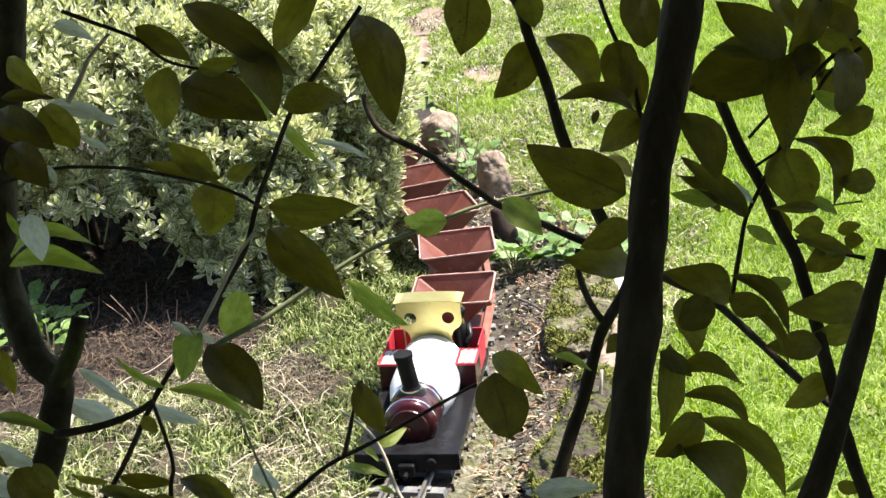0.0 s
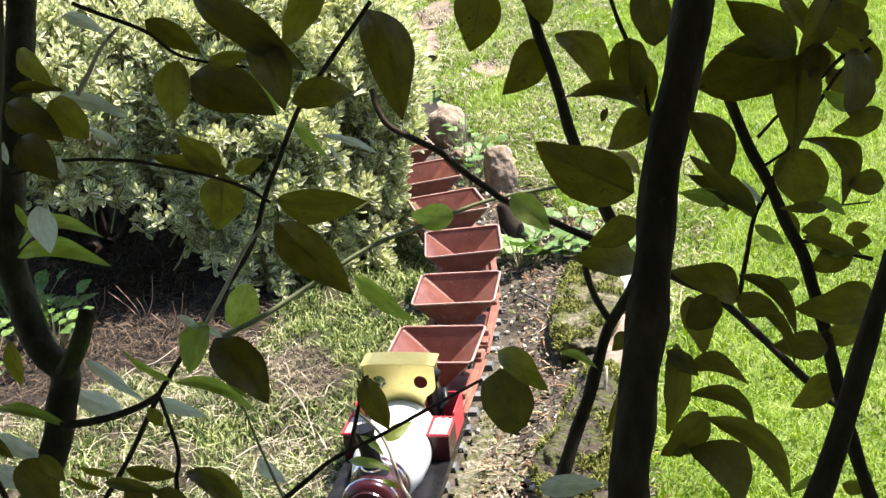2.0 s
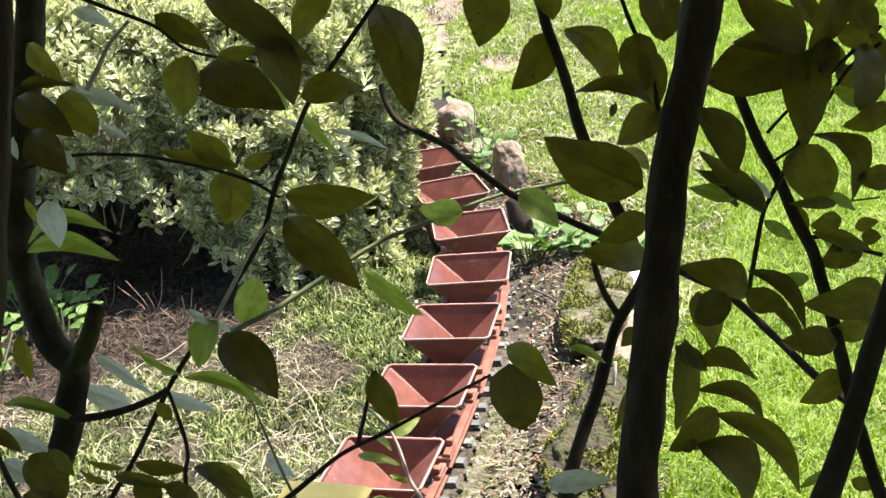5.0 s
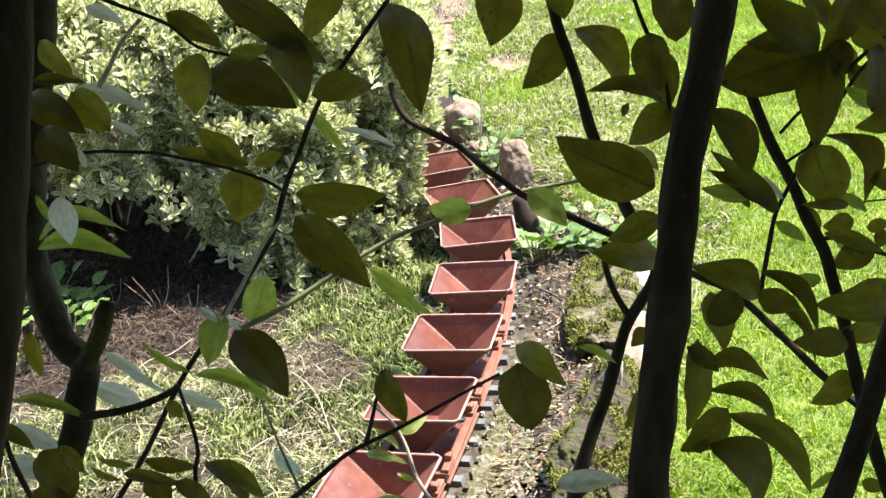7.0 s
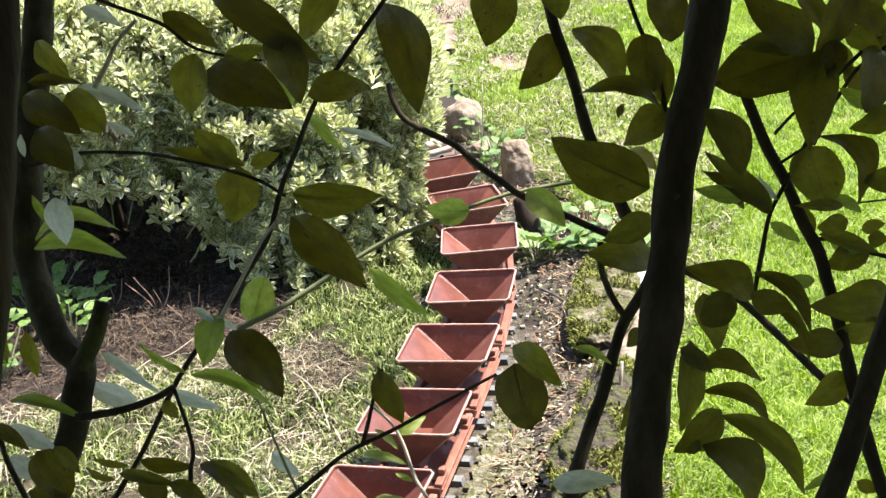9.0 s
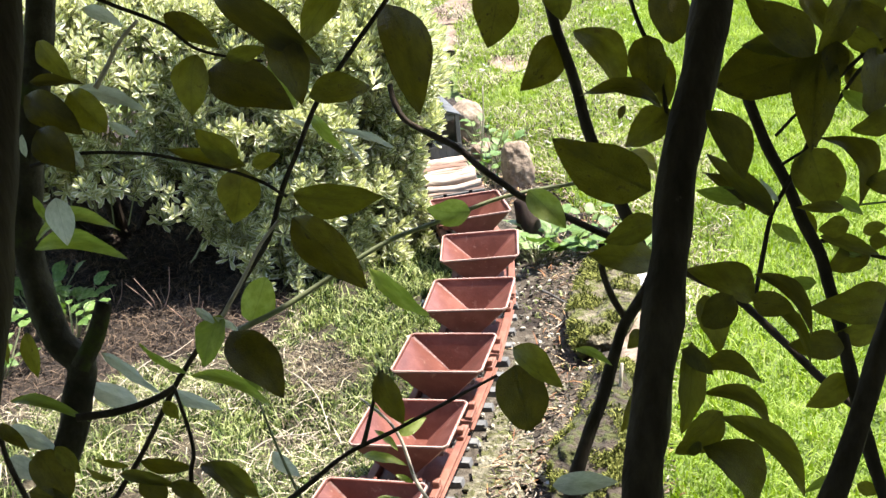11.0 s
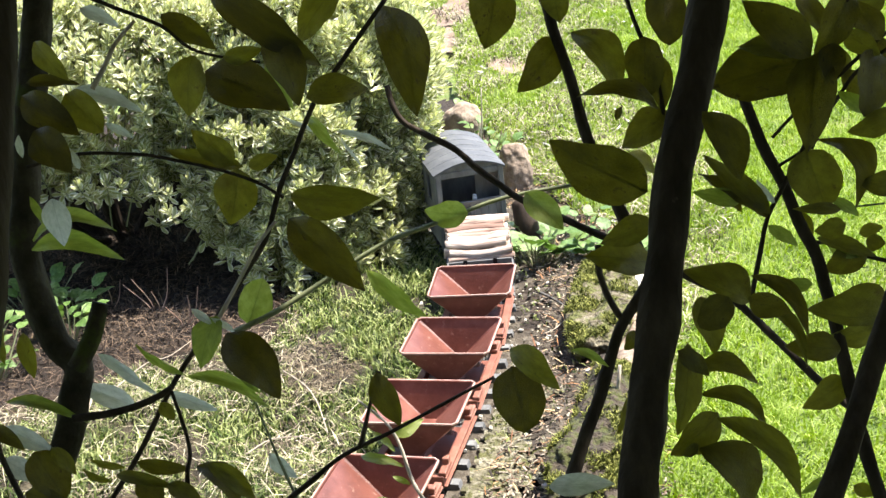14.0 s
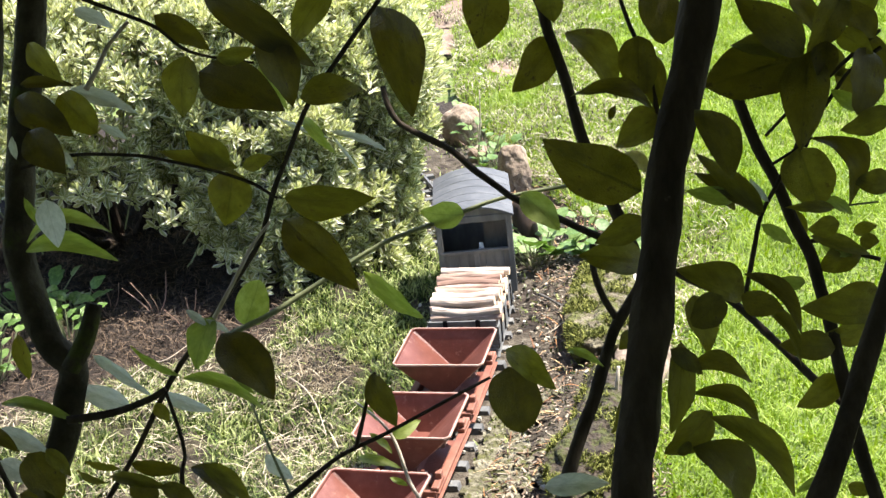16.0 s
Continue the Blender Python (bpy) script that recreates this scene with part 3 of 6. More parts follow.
rock("orange_chip", 0.24, 2.885, 0.03, 0.014, 0.014, 20, material("orange_brick", [(0.4, 0.16, 0.08), (0.5, 0.22, 0.12)], 40, 0.9), "orange-brown chip lying on the lawn", 10, 3, z=0.0, category="chip")
bm = bmesh.new()
add_tube(bm, [(0, 0, -0.02), (0.002, 0.002, 0.03), (-0.004, 0.004, 0.075), (-0.003, 0.006, 0.082)], [0.022, 0.019, 0.016, 0.006], 14, wobble=0.35)
stump = tagged(part("stump", bm, stump_mat, smooth=True), "short dark wooden stump by the track", "stump")
stump.matrix_basis = pose(0.143, 2.19, 0)


# ---- the railway track ----
track = tagged(empty("railway_track"), "miniature railway track on grey plastic sleepers", "track", kind="structure")
for side in (-1, 1):
    bm = bmesh.new()
    rings = []
    for s in np.arange(-1.5, 2.0, 0.03):
        tx, ty, th = on_track(s)
        m = pose(tx, ty, 0, 0, 0, th)
        prof = [(-0.0035, 0.004), (0.0035, 0.004), (0.0012, 0.006), (0.0012, 0.010), (0.002, 0.0105), (0.002, 0.0128), (-0.002, 0.0128), (-0.002, 0.0105), (-0.0012, 0.010), (-0.0012, 0.006)]
        rings.append([bm.verts.new(m @ Vector((side * 0.0235 + px, 0, pz))) for px, pz in prof])
    for a, b in zip(rings, rings[1:]):
        for j in range(len(a)):
            bm.faces.new((a[j], a[(j + 1) % len(a)], b[(j + 1) % len(a)], b[j]))
    part("rail", bm, rail_metal, track, "dull metal rail")
sleeper = None
for k in range(66):
    tx, ty, th = on_track(-1.2 + 0.045 * k)
    if sleeper is None:
        bm = bmesh.new()
        add_box(bm, 0, 0, -0.004, 0.098, 0.014, 0.009, taper=0.96)
        for cx in (-0.0235, 0.0235):
            for d in (-0.0055, 0.0055):
                add_box(bm, cx + d, 0, 0.005, 0.004, 0.008, 0.003)
        sleeper = part("sleeper", bm, sleeper_plastic, track)
        sleeper.matrix_basis = pose(tx, ty, 0, 0, 0, th)
    else:
        again(sleeper, tx, ty, 0, th + 2 * math.sin(k * 7.3))


# ---- rolling stock (front end towards -y, rails' top at z 0.0128) ----
AXLE_Z, WHEEL_R = 0.0268, 0.014


def wheelset(parent, y, turning):
    ob = empty("wheelset", pose(0, y, AXLE_Z))
    ob.parent = parent
    for sx in (-1, 1):
        bm = bmesh.new()
        add_tube(bm, [(sx * 0.0200, 0, 0), (sx * 0.0212, 0, 0), (sx * 0.0213, 0, 0), (sx * 0.0262, 0, 0)], [0.0158, 0.0158, WHEEL_R, WHEEL_R - 0.0004], 20)
        for q in range(5):
            a = q * 2 * math.pi / 5
            add_box(bm, sx * 0.0268, 0.006 * math.cos(a), 0.006 * math.sin(a) - 0.001, 0.0012, 0.002, 0.002)
        part("wheel", bm, steel, ob, "bright worn steel wheel")
    part("axle", tube([(-0.024, 0, 0), (0.024, 0, 0)], [0.002, 0.002], 8), black_paint, ob)
    turning.append(ob)
    return ob


def wagon_frame(parent, length, paint, turning, rail_ends=True):
    """Underframe: two channel sills with stepped ends, end beams, axle boxes, couplings and wheels."""
    h = length / 2
    for sx in (-1, 1):
        bm = bmesh.new()
        add_box(bm, sx * 0.040, 0, 0.030, 0.004, length, 0.012, 0.0008)
        add_box(bm, sx * 0.043, 0, 0.0405, 0.009, length, 0.002, 0.0005)
        add_box(bm, sx * 0.043, 0, 0.0300, 0.009, length, 0.002, 0.0005)
        for ey in (-1, 1):
            add_box(bm, sx * 0.0425, ey * (h - 0.016), 0.0425, 0.009, 0.030, 0.006, 0.0015)
            add_box(bm, sx * 0.0425, ey * (h - 0.024), 0.0485, 0.008, 0.010, 0.008, 0.0015)
        part("sill", bm, paint, parent, "side sill with raised ends")
        for wy in (-0.042, 0.042):
            bm = box(sx * 0.037, wy, 0.018, 0.006, 0.016, 0.016, bevel=0.0012)
            add_tube(bm, [(sx * 0.040, wy, 0.0262), (sx * 0.044, wy, 0.0262)], [0.005, 0.0042], 10)
            part("axle_box", bm, paint, parent)
    for ey in (-1, 1):
        part("end_beam", box(0, ey * (h - 0.002), 0.029, 0.088, 0.005, 0.015, bevel=0.001), paint, parent)
        bm = bmesh.new()
        add_tube(bm, [(0, ey * h, 0.026), (0, ey * (h + 0.008), 0.026)], [0.0022, 0.0022], 8)
        add_box(bm, 0, ey * (h + 0.009), 0.021, 0.014, 0.003, 0.010, 0.0012)
        part("coupling", bm, black_paint, parent, "black hook coupling")
    for wy in (-0.042, 0.042):
        wheelset(parent, wy, turning)


def hopper_wagon(turning):
    w = tagged(empty("hopper_wagon"), "empty rust-red hopper wagon of a model train on the track", "wagon", "hopper wagons of the train")
    wagon_frame(w, 0.166, sill_paint, turning)
    X, Y, Z, bx, by, bz, c, th = 0.0575, 0.0545, 0.095, 0.009, 0.041, 0.047, 0.006, 0.0012

    def ring(bm, x, y, z, cut):
        return [bm.verts.new(p) for p in ((-x + cut, -y, z), (x - cut, -y, z), (x, -y + cut, z), (x, y - cut, z), (x - cut, y, z), (-x + cut, y, z), (-x, y - cut, z), (-x, -y + cut, z))]
    bm = bmesh.new()
    lip = 0.0016
    rings = [ring(bm, bx, by, bz, 0.001), ring(bm, X - lip, Y - lip, Z - 0.003, c * 0.5), ring(bm, X, Y, Z - 0.003, c), ring(bm, X, Y, Z, c),
             ring(bm, X - lip - th, Y - lip - th, Z, c * 0.5), ring(bm, X - lip - th, Y - lip - th, Z - 0.003, c * 0.5), ring(bm, bx - th, by - th, bz + 0.003, 0.001)]
    for a, b in zip(rings, rings[1:]):
        for j in range(8):
            bm.faces.new((a[j], a[(j + 1) % 8], b[(j + 1) % 8], b[j]))
    bm.faces.new(rings[0][::-1])
    bm.faces.new(rings[-1])
    part("hopper", bm, rust, w, "dull red sloping hopper body")
    bm = bmesh.new()
    rr_ = [ring(bm, X + 0.0004, Y + 0.0004, Z - 0.0014, c), ring(bm, X + 0.0004, Y + 0.0004, Z + 0.0006, c), ring(bm, X - 0.0014, Y - 0.0014, Z + 0.0006, c * 0.7), ring(bm, X - 0.0014, Y - 0.0014, Z - 0.0004, c * 0.7)]
    for a, b in zip(rr_, rr_[1:]):
        for j in range(8):
            bm.faces.new((a[j], a[(j + 1) % 8], b[(j + 1) % 8], b[j]))
    part("rim", bm, rim_paint, w, "worn pale top rim")
    bm = bmesh.new()
    add_box(bm, 0, 0, 0.0335, 0.024, 0.084, 0.0136, 0.001)
    add_box(bm, 0, 0, 0.028, 0.074, 0.10, 0.006, 0.001)
    part("chute", bm, rust, w)
    for ey in (-1, 1):
        bm = bmesh.new()
        add_tube(bm, smooth_path([(-0.026, ey * 0.066, 0.041), (-0.026, ey * 0.066, 0.055), (0.026, ey * 0.066, 0.055), (0.026, ey * 0.066, 0.041)], 1), [0.0019] * 4, 6)
        part("handrail", bm, sill_paint, w)
        for sx in (-1, 1):
            bm = bmesh.new()
            add_box(bm, sx * 0.026, ey * 0.066, 0.040, 0.006, 0.007, 0.021, 0.001, 0.7)
            add_box(bm, sx * 0.026, ey * 0.054, 0.041, 0.003, 0.022, 0.004, 0.0006)
            part("bracket", bm, rust, w)
    part("brake_rod", tube([(-0.043, -0.070, 0.038), (0.043, -0.070, 0.038)], [0.0012, 0.0012], 6), black_paint, w)
    return w


def locomotive(turning):
    e = tagged(empty("steam_locomotive"), "toy steam locomotive with white boiler, maroon tanks and brass cab", "locomotive")
    bm = box(0, 0, 0.036, 0.126, 0.282, 0.005, bevel=0.001)
    for sx in (-1, 1):
        add_box(bm, sx * 0.0615, 0, 0.029, 0.003, 0.282, 0.009, 0.0006)
    part("footplate", bm, black_paint, e, "long black footplate")
    bm = box(0, -0.143, 0.019, 0.127, 0.006, 0.022, bevel=0.001)
    for sx in (-1, 1):
        add_tube(bm, [(sx * 0.030, -0.146, 0.030), (sx * 0.030, -0.154, 0.030)], [0.006, 0.007], 12)
    part("buffer_beam", bm, black_paint, e)
    bm = box(0, -0.151, 0.014, 0.020, 0.008, 0.016, bevel=0.002)
    add_tube(bm, [(0, -0.155, 0.020), (0, -0.166, 0.020)], [0.003, 0.003], 8)
    part("coupling", bm, black_paint, e)
    bz, br = 0.058, 0.0315
    bm = tube([(0, 0.068, 0.054), (0, 0.0675, 0.054), (0, 0.01, 0.055), (0, -0.02, 0.057), (0, -0.052, bz), (0, -0.0525, bz)], [0.0415, 0.042, 0.0425, 0.0415, 0.0345, 0.032], 40)
    part("boiler", bm, white_paint, e, "glossy white boiler barrel", True)
    bm = tube([(0, -0.052, bz), (0, -0.104, bz), (0, -0.108, bz), (0, -0.112, bz)], [br * 1.02, br * 1.02, br * 0.97, br * 0.8], 40)
    part("smokebox", bm, maroon, e, "dark maroon smokebox", True)
    bm = tube([(0, -0.112, bz), (0, -0.1145, bz), (0, -0.1165, bz)], [0.024, 0.023, 0.014], 28)
    add_tube(bm, [(0, -0.116, bz), (0, -0.121, bz)], [0.0035, 0.0025], 10)
    part("smokebox_door", bm, maroon, e)
    for by in (-0.053, -0.062, -0.100):
        bm = bmesh.new()
        add_tube(bm, [(0, by - 0.0014, bz), (0, by + 0.0014, bz)], [br * 1.045, br * 1.045], 40)
        part("boiler_band", bm, chrome, e, "bright metal boiler band", True)
    part("saddle", box(0, -0.085, 0.040, 0.052, 0.045, 0.012, bevel=0.002), maroon, e)
    bm = tube([(0, -0.078, bz + br - 0.003), (0, -0.078, bz + br + 0.003), (0, -0.078, bz + br + 0.008), (-0.005, -0.079, 0.134), (-0.005, -0.079, 0.1345), (-0.0055, -0.079, 0.140), (-0.0055, -0.079, 0.1402), (-0.004, -0.079, 0.115)],
              [0.018, 0.0135, 0.0105, 0.0105, 0.0118, 0.0118, 0.0078, 0.0074], 24)
    ch = part("chimney", bm, black_paint, e, "tall dark grey chimney")
    bm = tube([(0, -0.078, bz + br + 0.0025), (0, -0.078, bz + br + 0.005)], [0.0135, 0.0132], 24)
    part("chimney_ring", bm, chrome, ch)
    for sx in (-1, 1):
        bm = bmesh.new()
        cx = sx * 0.0505
        add_box(bm, cx, 0.045, 0.041, 0.025, 0.042, 0.032, 0.001)
        part("side_tank", bm, maroon, e, "maroon side tank with red rim")
        bm = bmesh.new()
        add_box(bm, cx, 0.0235, 0.073, 0.027, 0.002, 0.003)
        add_box(bm, cx, 0.0665, 0.073, 0.027, 0.002, 0.003)
        for d in (-0.0125, 0.0125):
            add_box(bm, cx + d, 0.045, 0.073, 0.002, 0.041, 0.003)
        part("tank_rim", bm, red_paint, e, "bright red rim")
        bm = bmesh.new()
        for q in range(8):
            add_box(bm, cx - 0.0095 + q * 0.0027, 0.045, 0.0731 + 0.0006 * (q % 3), 0.0021, 0.0395, 0.0018)
        part("tank_slats", bm, coal_grey, e, "pale slats on top of the tank")
    # open cab tub behind the tanks
    for sx in (-1, 1):
        bm = box(sx * 0.0615, 0.094, 0.041, 0.002, 0.052, 0.040, bevel=0.0008)
        part("cab_side", bm, red_paint, e, "bright red cab side")
    part("cab_back", box(0, 0.121, 0.041, 0.125, 0.002, 0.040, bevel=0.0008), red_paint, e, "bright red cab back")
    part("cab_floor", box(0, 0.094, 0.0412, 0.110, 0.05, 0.002), maroon, e)
    # brass front sheet with two round windows, waisted below
    half = 0.0425
    prof = [(half, 0.142), (half, 0.112), (half - 0.003, 0.106), (0.031, 0.100), (0.027, 0.091), (0.0285, 0.083), (0.0285, 0.070)]
    pts = [(-x_, z_) for x_, z_ in prof[::-1]] + prof
    bm = bmesh.new()

    def sheet_face(yv):
        vs = [bm.verts.new((x_, yv, z_)) for x_, z_ in pts]
        es = [bm.edges.new((vs[i_], vs[(i_ + 1) % len(vs)])) for i_ in range(len(vs))]
        holes = []
        for cx in (-0.025, 0.025):
            hv = [bm.verts.new((cx + 0.0083 * math.cos(a_ * math.pi / 10), yv, 0.1185 + 0.0083 * math.sin(a_ * math.pi / 10))) for a_ in range(20)]
            es += [bm.edges.new((hv[i_], hv[(i_ + 1) % 20])) for i_ in range(20)]
            holes.append(hv)
        bmesh.ops.triangle_fill(bm, edges=es, use_beauty=True)
        return vs, holes
    f1, h1 = sheet_face(0.0705)
    f2, h2 = sheet_face(0.0720)
    for a, b in [(f1, f2)] + list(zip(h1, h2)):
        for q in range(len(a)):
            bm.faces.new((a[q], a[(q + 1) % len(a)], b[(q + 1) % len(a)], b[q]))
    part("cab_front", bm, brass, e, "brass cab front with two round windows")
    bm = bmesh.new()
    prof = []
    for q in range(9):
        a = -1 + q / 4
        prof.append((a * 0.0445, 0.1435 - 0.002 * a ** 4))
    lo = [[bm.verts.new((px, yy, pz)) for px, pz in prof] for yy in (0.065, 0.097)]
    hi = [[bm.verts.new((px, yy, pz + 0.0016)) for px, pz in prof] for yy in (0.065, 0.097)]
    for q in range(8):
        bm.faces.new((lo[0][q], lo[1][q], lo[1][q + 1], lo[0][q + 1]))
        bm.faces.new((hi[0][q], hi[0][q + 1], hi[1][q + 1], hi[1][q]))
        for r_ in (0, 1):
            bm.faces.new((lo[r_][q], lo[r_][q + 1], hi[r_][q + 1], hi[r_][q]))
    for q in (0, 8):
        bm.faces.new((lo[0][q], lo[1][q], hi[1][q], hi[0][q]))
    part("cab_roof", bm, brass, e, "curved brass cab roof", True)
    for sx in (-1, 1):
        part("roof_post", tube([(sx * 0.040, 0.094, 0.043), (sx * 0.040, 0.094, 0.143)], [0.0012, 0.0012], 6), brass, e)
    for wy in (-0.085, -0.02, 0.05):
        wheelset(e, wy, turning)
    for sx in (-1, 1):
        bm = tube([(sx * 0.040, -0.125, 0.028), (sx * 0.040, -0.098, 0.028)], [0.009, 0.009], 16)
        part("cylinder", bm, black_paint, e)
        part("coupling_rod", box(sx * 0.0295, -0.018, 0.024, 0.002, 0.14, 0.004, bevel=0.0005), steel, e)
    return e


def train_figure():
    """A small plain doll that sits in the cab."""
    bm = bmesh.new()
    add_tube(bm, [(0, 0, 0), (0, 0, 0.02), (0, -0.002, 0.045), (0, -0.002, 0.058), (0, -0.003, 0.062)], [0.009, 0.0095, 0.0105, 0.008, 0.004], 14, wobble=0.15)
    add_tube(bm, [(0, -0.003, 0.060), (0, -0.004, 0.066), (0, -0.004, 0.074), (0, -0.004, 0.079)], [0.004, 0.008, 0.0085, 0.004], 14)
    add_tube(bm, [(0, -0.004, 0.074), (0, -0.005, 0.0765), (0, -0.004, 0.083)], [0.0105, 0.009, 0.006], 14)
    for sx in (-1, 1):
        add_tube(bm, [(sx * 0.011, 0, 0.053), (sx * 0.015, -0.008, 0.040), (sx * 0.011, -0.020, 0.036)], [0.0042, 0.0038, 0.003], 8)
    return tagged(part("toy_driver", bm, figure_dark, smooth=True), "small plain dark toy driver seated in the locomotive", "doll")


def log_wagon(turning):
    w = tagged(empty("log_wagon"), "dark grey low-sided wagon that carries logs", "wagon")
    wagon_frame(w, 0.166, van_grey, turning)
    part("wagon_floor", box(0, 0, 0.043, 0.098, 0.162, 0.004, bevel=0.0008), van_grey, w)
    for sx in (-1, 1):
        for q in range(3):
            part("side_board", box(sx * 0.048, 0, 0.047 + q * 0.0095, 0.003, 0.162, 0.009, bevel=0.0006), van_grey, w)
        for q in (-0.06, -0.02, 0.02, 0.06):
            part("stanchion", box(sx * 0.0503, q, 0.044, 0.0018, 0.005, 0.034, bevel=0.0004), black_paint, w)
    for ey in (-1, 1):
        for q in range(4):
            part("end_board", box(0, ey * 0.0795, 0.047 + q * 0.0095, 0.093, 0.003, 0.009, bevel=0.0006), van_grey, w)
        for q in (-0.022, 0.022):
            part("stanchion", box(q, ey * 0.0822, 0.044, 0.006, 0.0022, 0.043, bevel=0.0005), black_paint, w)
    return w


def log(k):
    r = random.Random(k)
    bm = bmesh.new()
    L, rad = r.uniform(0.086, 0.1), r.uniform(0.0052, 0.0075)
    bend = r.uniform(-0.003, 0.003)
    pts = [(-L / 2 + L * q / 6, bend * math.sin(q * math.pi / 6), 0.6 * bend * math.cos(q)) for q in range(7)]
    rings = add_tube(bm, pts, [rad * r.uniform(0.93, 1.07) for _ in pts], 12, False, 0.12)
    for g, cap in enumerate((rings[0][::-1], rings[-1])):
        f = bm.faces.new(cap)
        f.material_index = 1
    ob = part("log", bm, [log_bark, log_end])
    return tagged(ob, "short cut log laid across the wagon", "log", "logs on the wagon"), rad


def brake_van(turning):
    v_ = tagged(empty("brake_van"), "dark grey boarded brake van with an arched pale grey roof", "wagon")
    wagon_frame(v_, 0.190, van_grey, turning)
    part("van_floor", box(0, 0, 0.043, 0.100, 0.188, 0.004), van_grey, v_)
    H0, H1, hx, hy = 0.047, 0.168, 0.0535, 0.092
    for sx in (-1, 1):
        for q in range(12):
            if q in (3, 4, 7, 8):
                part("side_board", box(sx * hx, -hy + 0.00767 + q * 0.01533, H0, 0.003, 0.0147, 0.062, bevel=0.0005), van_grey, v_)
                part("side_board", box(sx * hx, -hy + 0.00767 + q * 0.01533, H1 - 0.016, 0.003, 0.0147, 0.016, bevel=0.0005), van_grey, v_)
            else:
                part("side_board", box(sx * hx, -hy + 0.00767 + q * 0.01533, H0, 0.003, 0.0147, H1 - H0, bevel=0.0005), van_grey, v_)
    for ey in (-1, 1):
        for q in range(8):
            part("end_board", box(-0.0459 + q * 0.0131, ey * hy, H0, 0.0127, 0.003, 0.066, bevel=0.0005), van_grey, v_)
        bm = bmesh.new()
        add_box(bm, 0, ey * (hy + 0.0024), H0 + 0.0645, 0.108, 0.006, 0.005, 0.0008)
        add_box(bm, 0, ey * (hy + 0.0024), H0 + 0.028, 0.108, 0.005, 0.004, 0.0008)
        part("end_rail", bm, van_grey, v_, "grey cross rail below the window opening")
        part("end_rail", box(0, ey * (hy + 0.001), H1 - 0.010, 0.108, 0.004, 0.010, bevel=0.0008), van_grey, v_)
        for q in (-0.0505, 0.0, 0.0505):
            part("end_post", box(q, ey * (hy + 0.0025), H0, 0.008, 0.0045, (H1 - H0) if q else 0.0645, bevel=0.0008), van_grey, v_)
        bm = bmesh.new()
        top = [bm.verts.new((0.0535 * (-1 + q / 5), ey * hy - 0.0015, H1 + 0.010 * (1 - (-1 + q / 5) ** 2))) for q in range(11)]
        back = [bm.verts.new((0.0535 * (-1 + q / 5), ey * hy + 0.0015, H1 + 0.010 * (1 - (-1 + q / 5) ** 2))) for q in range(11)]
        bm.faces.new(top)
        bm.faces.new(back[::-1])
        for q in range(10):
            bm.faces.new((top[q], top[q + 1], back[q + 1], back[q]))
        bm.faces.new((top[0], back[0], back[-1], top[-1]))
        part("end_gable", bm, van_grey, v_)
    part("partition", box(0, 0.03, H0, 0.106, 0.003, H1 - H0), van_grey, v_)
    part("partition", box(0.0335, -0.066, H0, 0.040, 0.003, H1 - H0), van_grey, v_, "grey inner wall beside the end window")
    part("lamp", tube([(0.008, -0.080, 0.047), (0.008, -0.080, 0.112), (0.008, -0.080, 0.1125), (0.008, -0.080, 0.121)], [0.0015, 0.0015, 0.0042, 0.003], 12), white_paint, v_, "small white lamp inside the end window")
    bm = bmesh.new()
    rows = []
    for off in (0.0, 0.003):
        rows.append([[bm.verts.new(((0.0575 + off * 0.3) * a, yy, H1 - 0.004 + off + 0.016 * (1 - a * a))) for a in [-1 + q / 8 for q in range(17)]] for yy in (-0.099, 0.088)])
    for q in range(16):
        bm.faces.new((rows[0][0][q], rows[0][1][q], rows[0][1][q + 1], rows[0][0][q + 1]))
        bm.faces.new((rows[1][0][q], rows[1][0][q + 1], rows[1][1][q + 1], rows[1][1][q]))
        for e_ in (0, 1):
            bm.faces.new((rows[0][e_][q], rows[0][e_][q + 1], rows[1][e_][q + 1], rows[1][e_][q]))
    for q in (0, 16):
        bm.faces.new((rows[0][0][q], rows[0][1][q], rows[1][1][q], rows[1][0][q]))
    roof = part("roof", bm, roof_grey, v_, "arched pale grey roof")
    for q in range(1, 6):
        bm = bmesh.new()
        yy = -0.099 + q * 0.0311
        add_tube(bm, [(0.0577 * a, yy, H1 - 0.0008 + 0.016 * (1 - a * a)) for a in [-1 + j / 8 for j in range(17)]], [0.0005] * 17, 6)
        part("roof_seam", bm, roof_grey, roof)
    part("lamp", tube([(-0.02, hy + 0.01, 0.07), (-0.02, hy + 0.01, 0.085)], [0.004, 0.003], 10), black_paint, v_)
    return v_


TURNING = []
PITCH = 0.1811
loco = locomotive(TURNING)
driver = train_figure()
first = hopper_wagon(TURNING)
hoppers = [first]
for k in range(8):
    hoppers.append(copy_thing(first, Matrix()))
for h_ in hoppers[1:]:
    TURNING += [c for c in h_.children if c.name.startswith("wheelset")]
logs_car = log_wagon(TURNING)
LOGS = []
van = brake_van(TURNING)
k = 0
for layer, (n_, y_half) in enumerate(((10, 0.059), (10, 0.058), (10, 0.059), (9, 0.057), (8, 0.052))):
    for q in range(n_):
        ob, rad = log(k)
        LOGS.append((ob, pose(0.003 * math.sin(k * 5.1), 0.009 - y_half + 2 * y_half * q / (n_ - 1) + 0.001 * math.sin(k), 0.0535 + 0.0108 * layer, 40 * k, 0, 3.0 * math.sin(k * 2.7))))
        k += 1


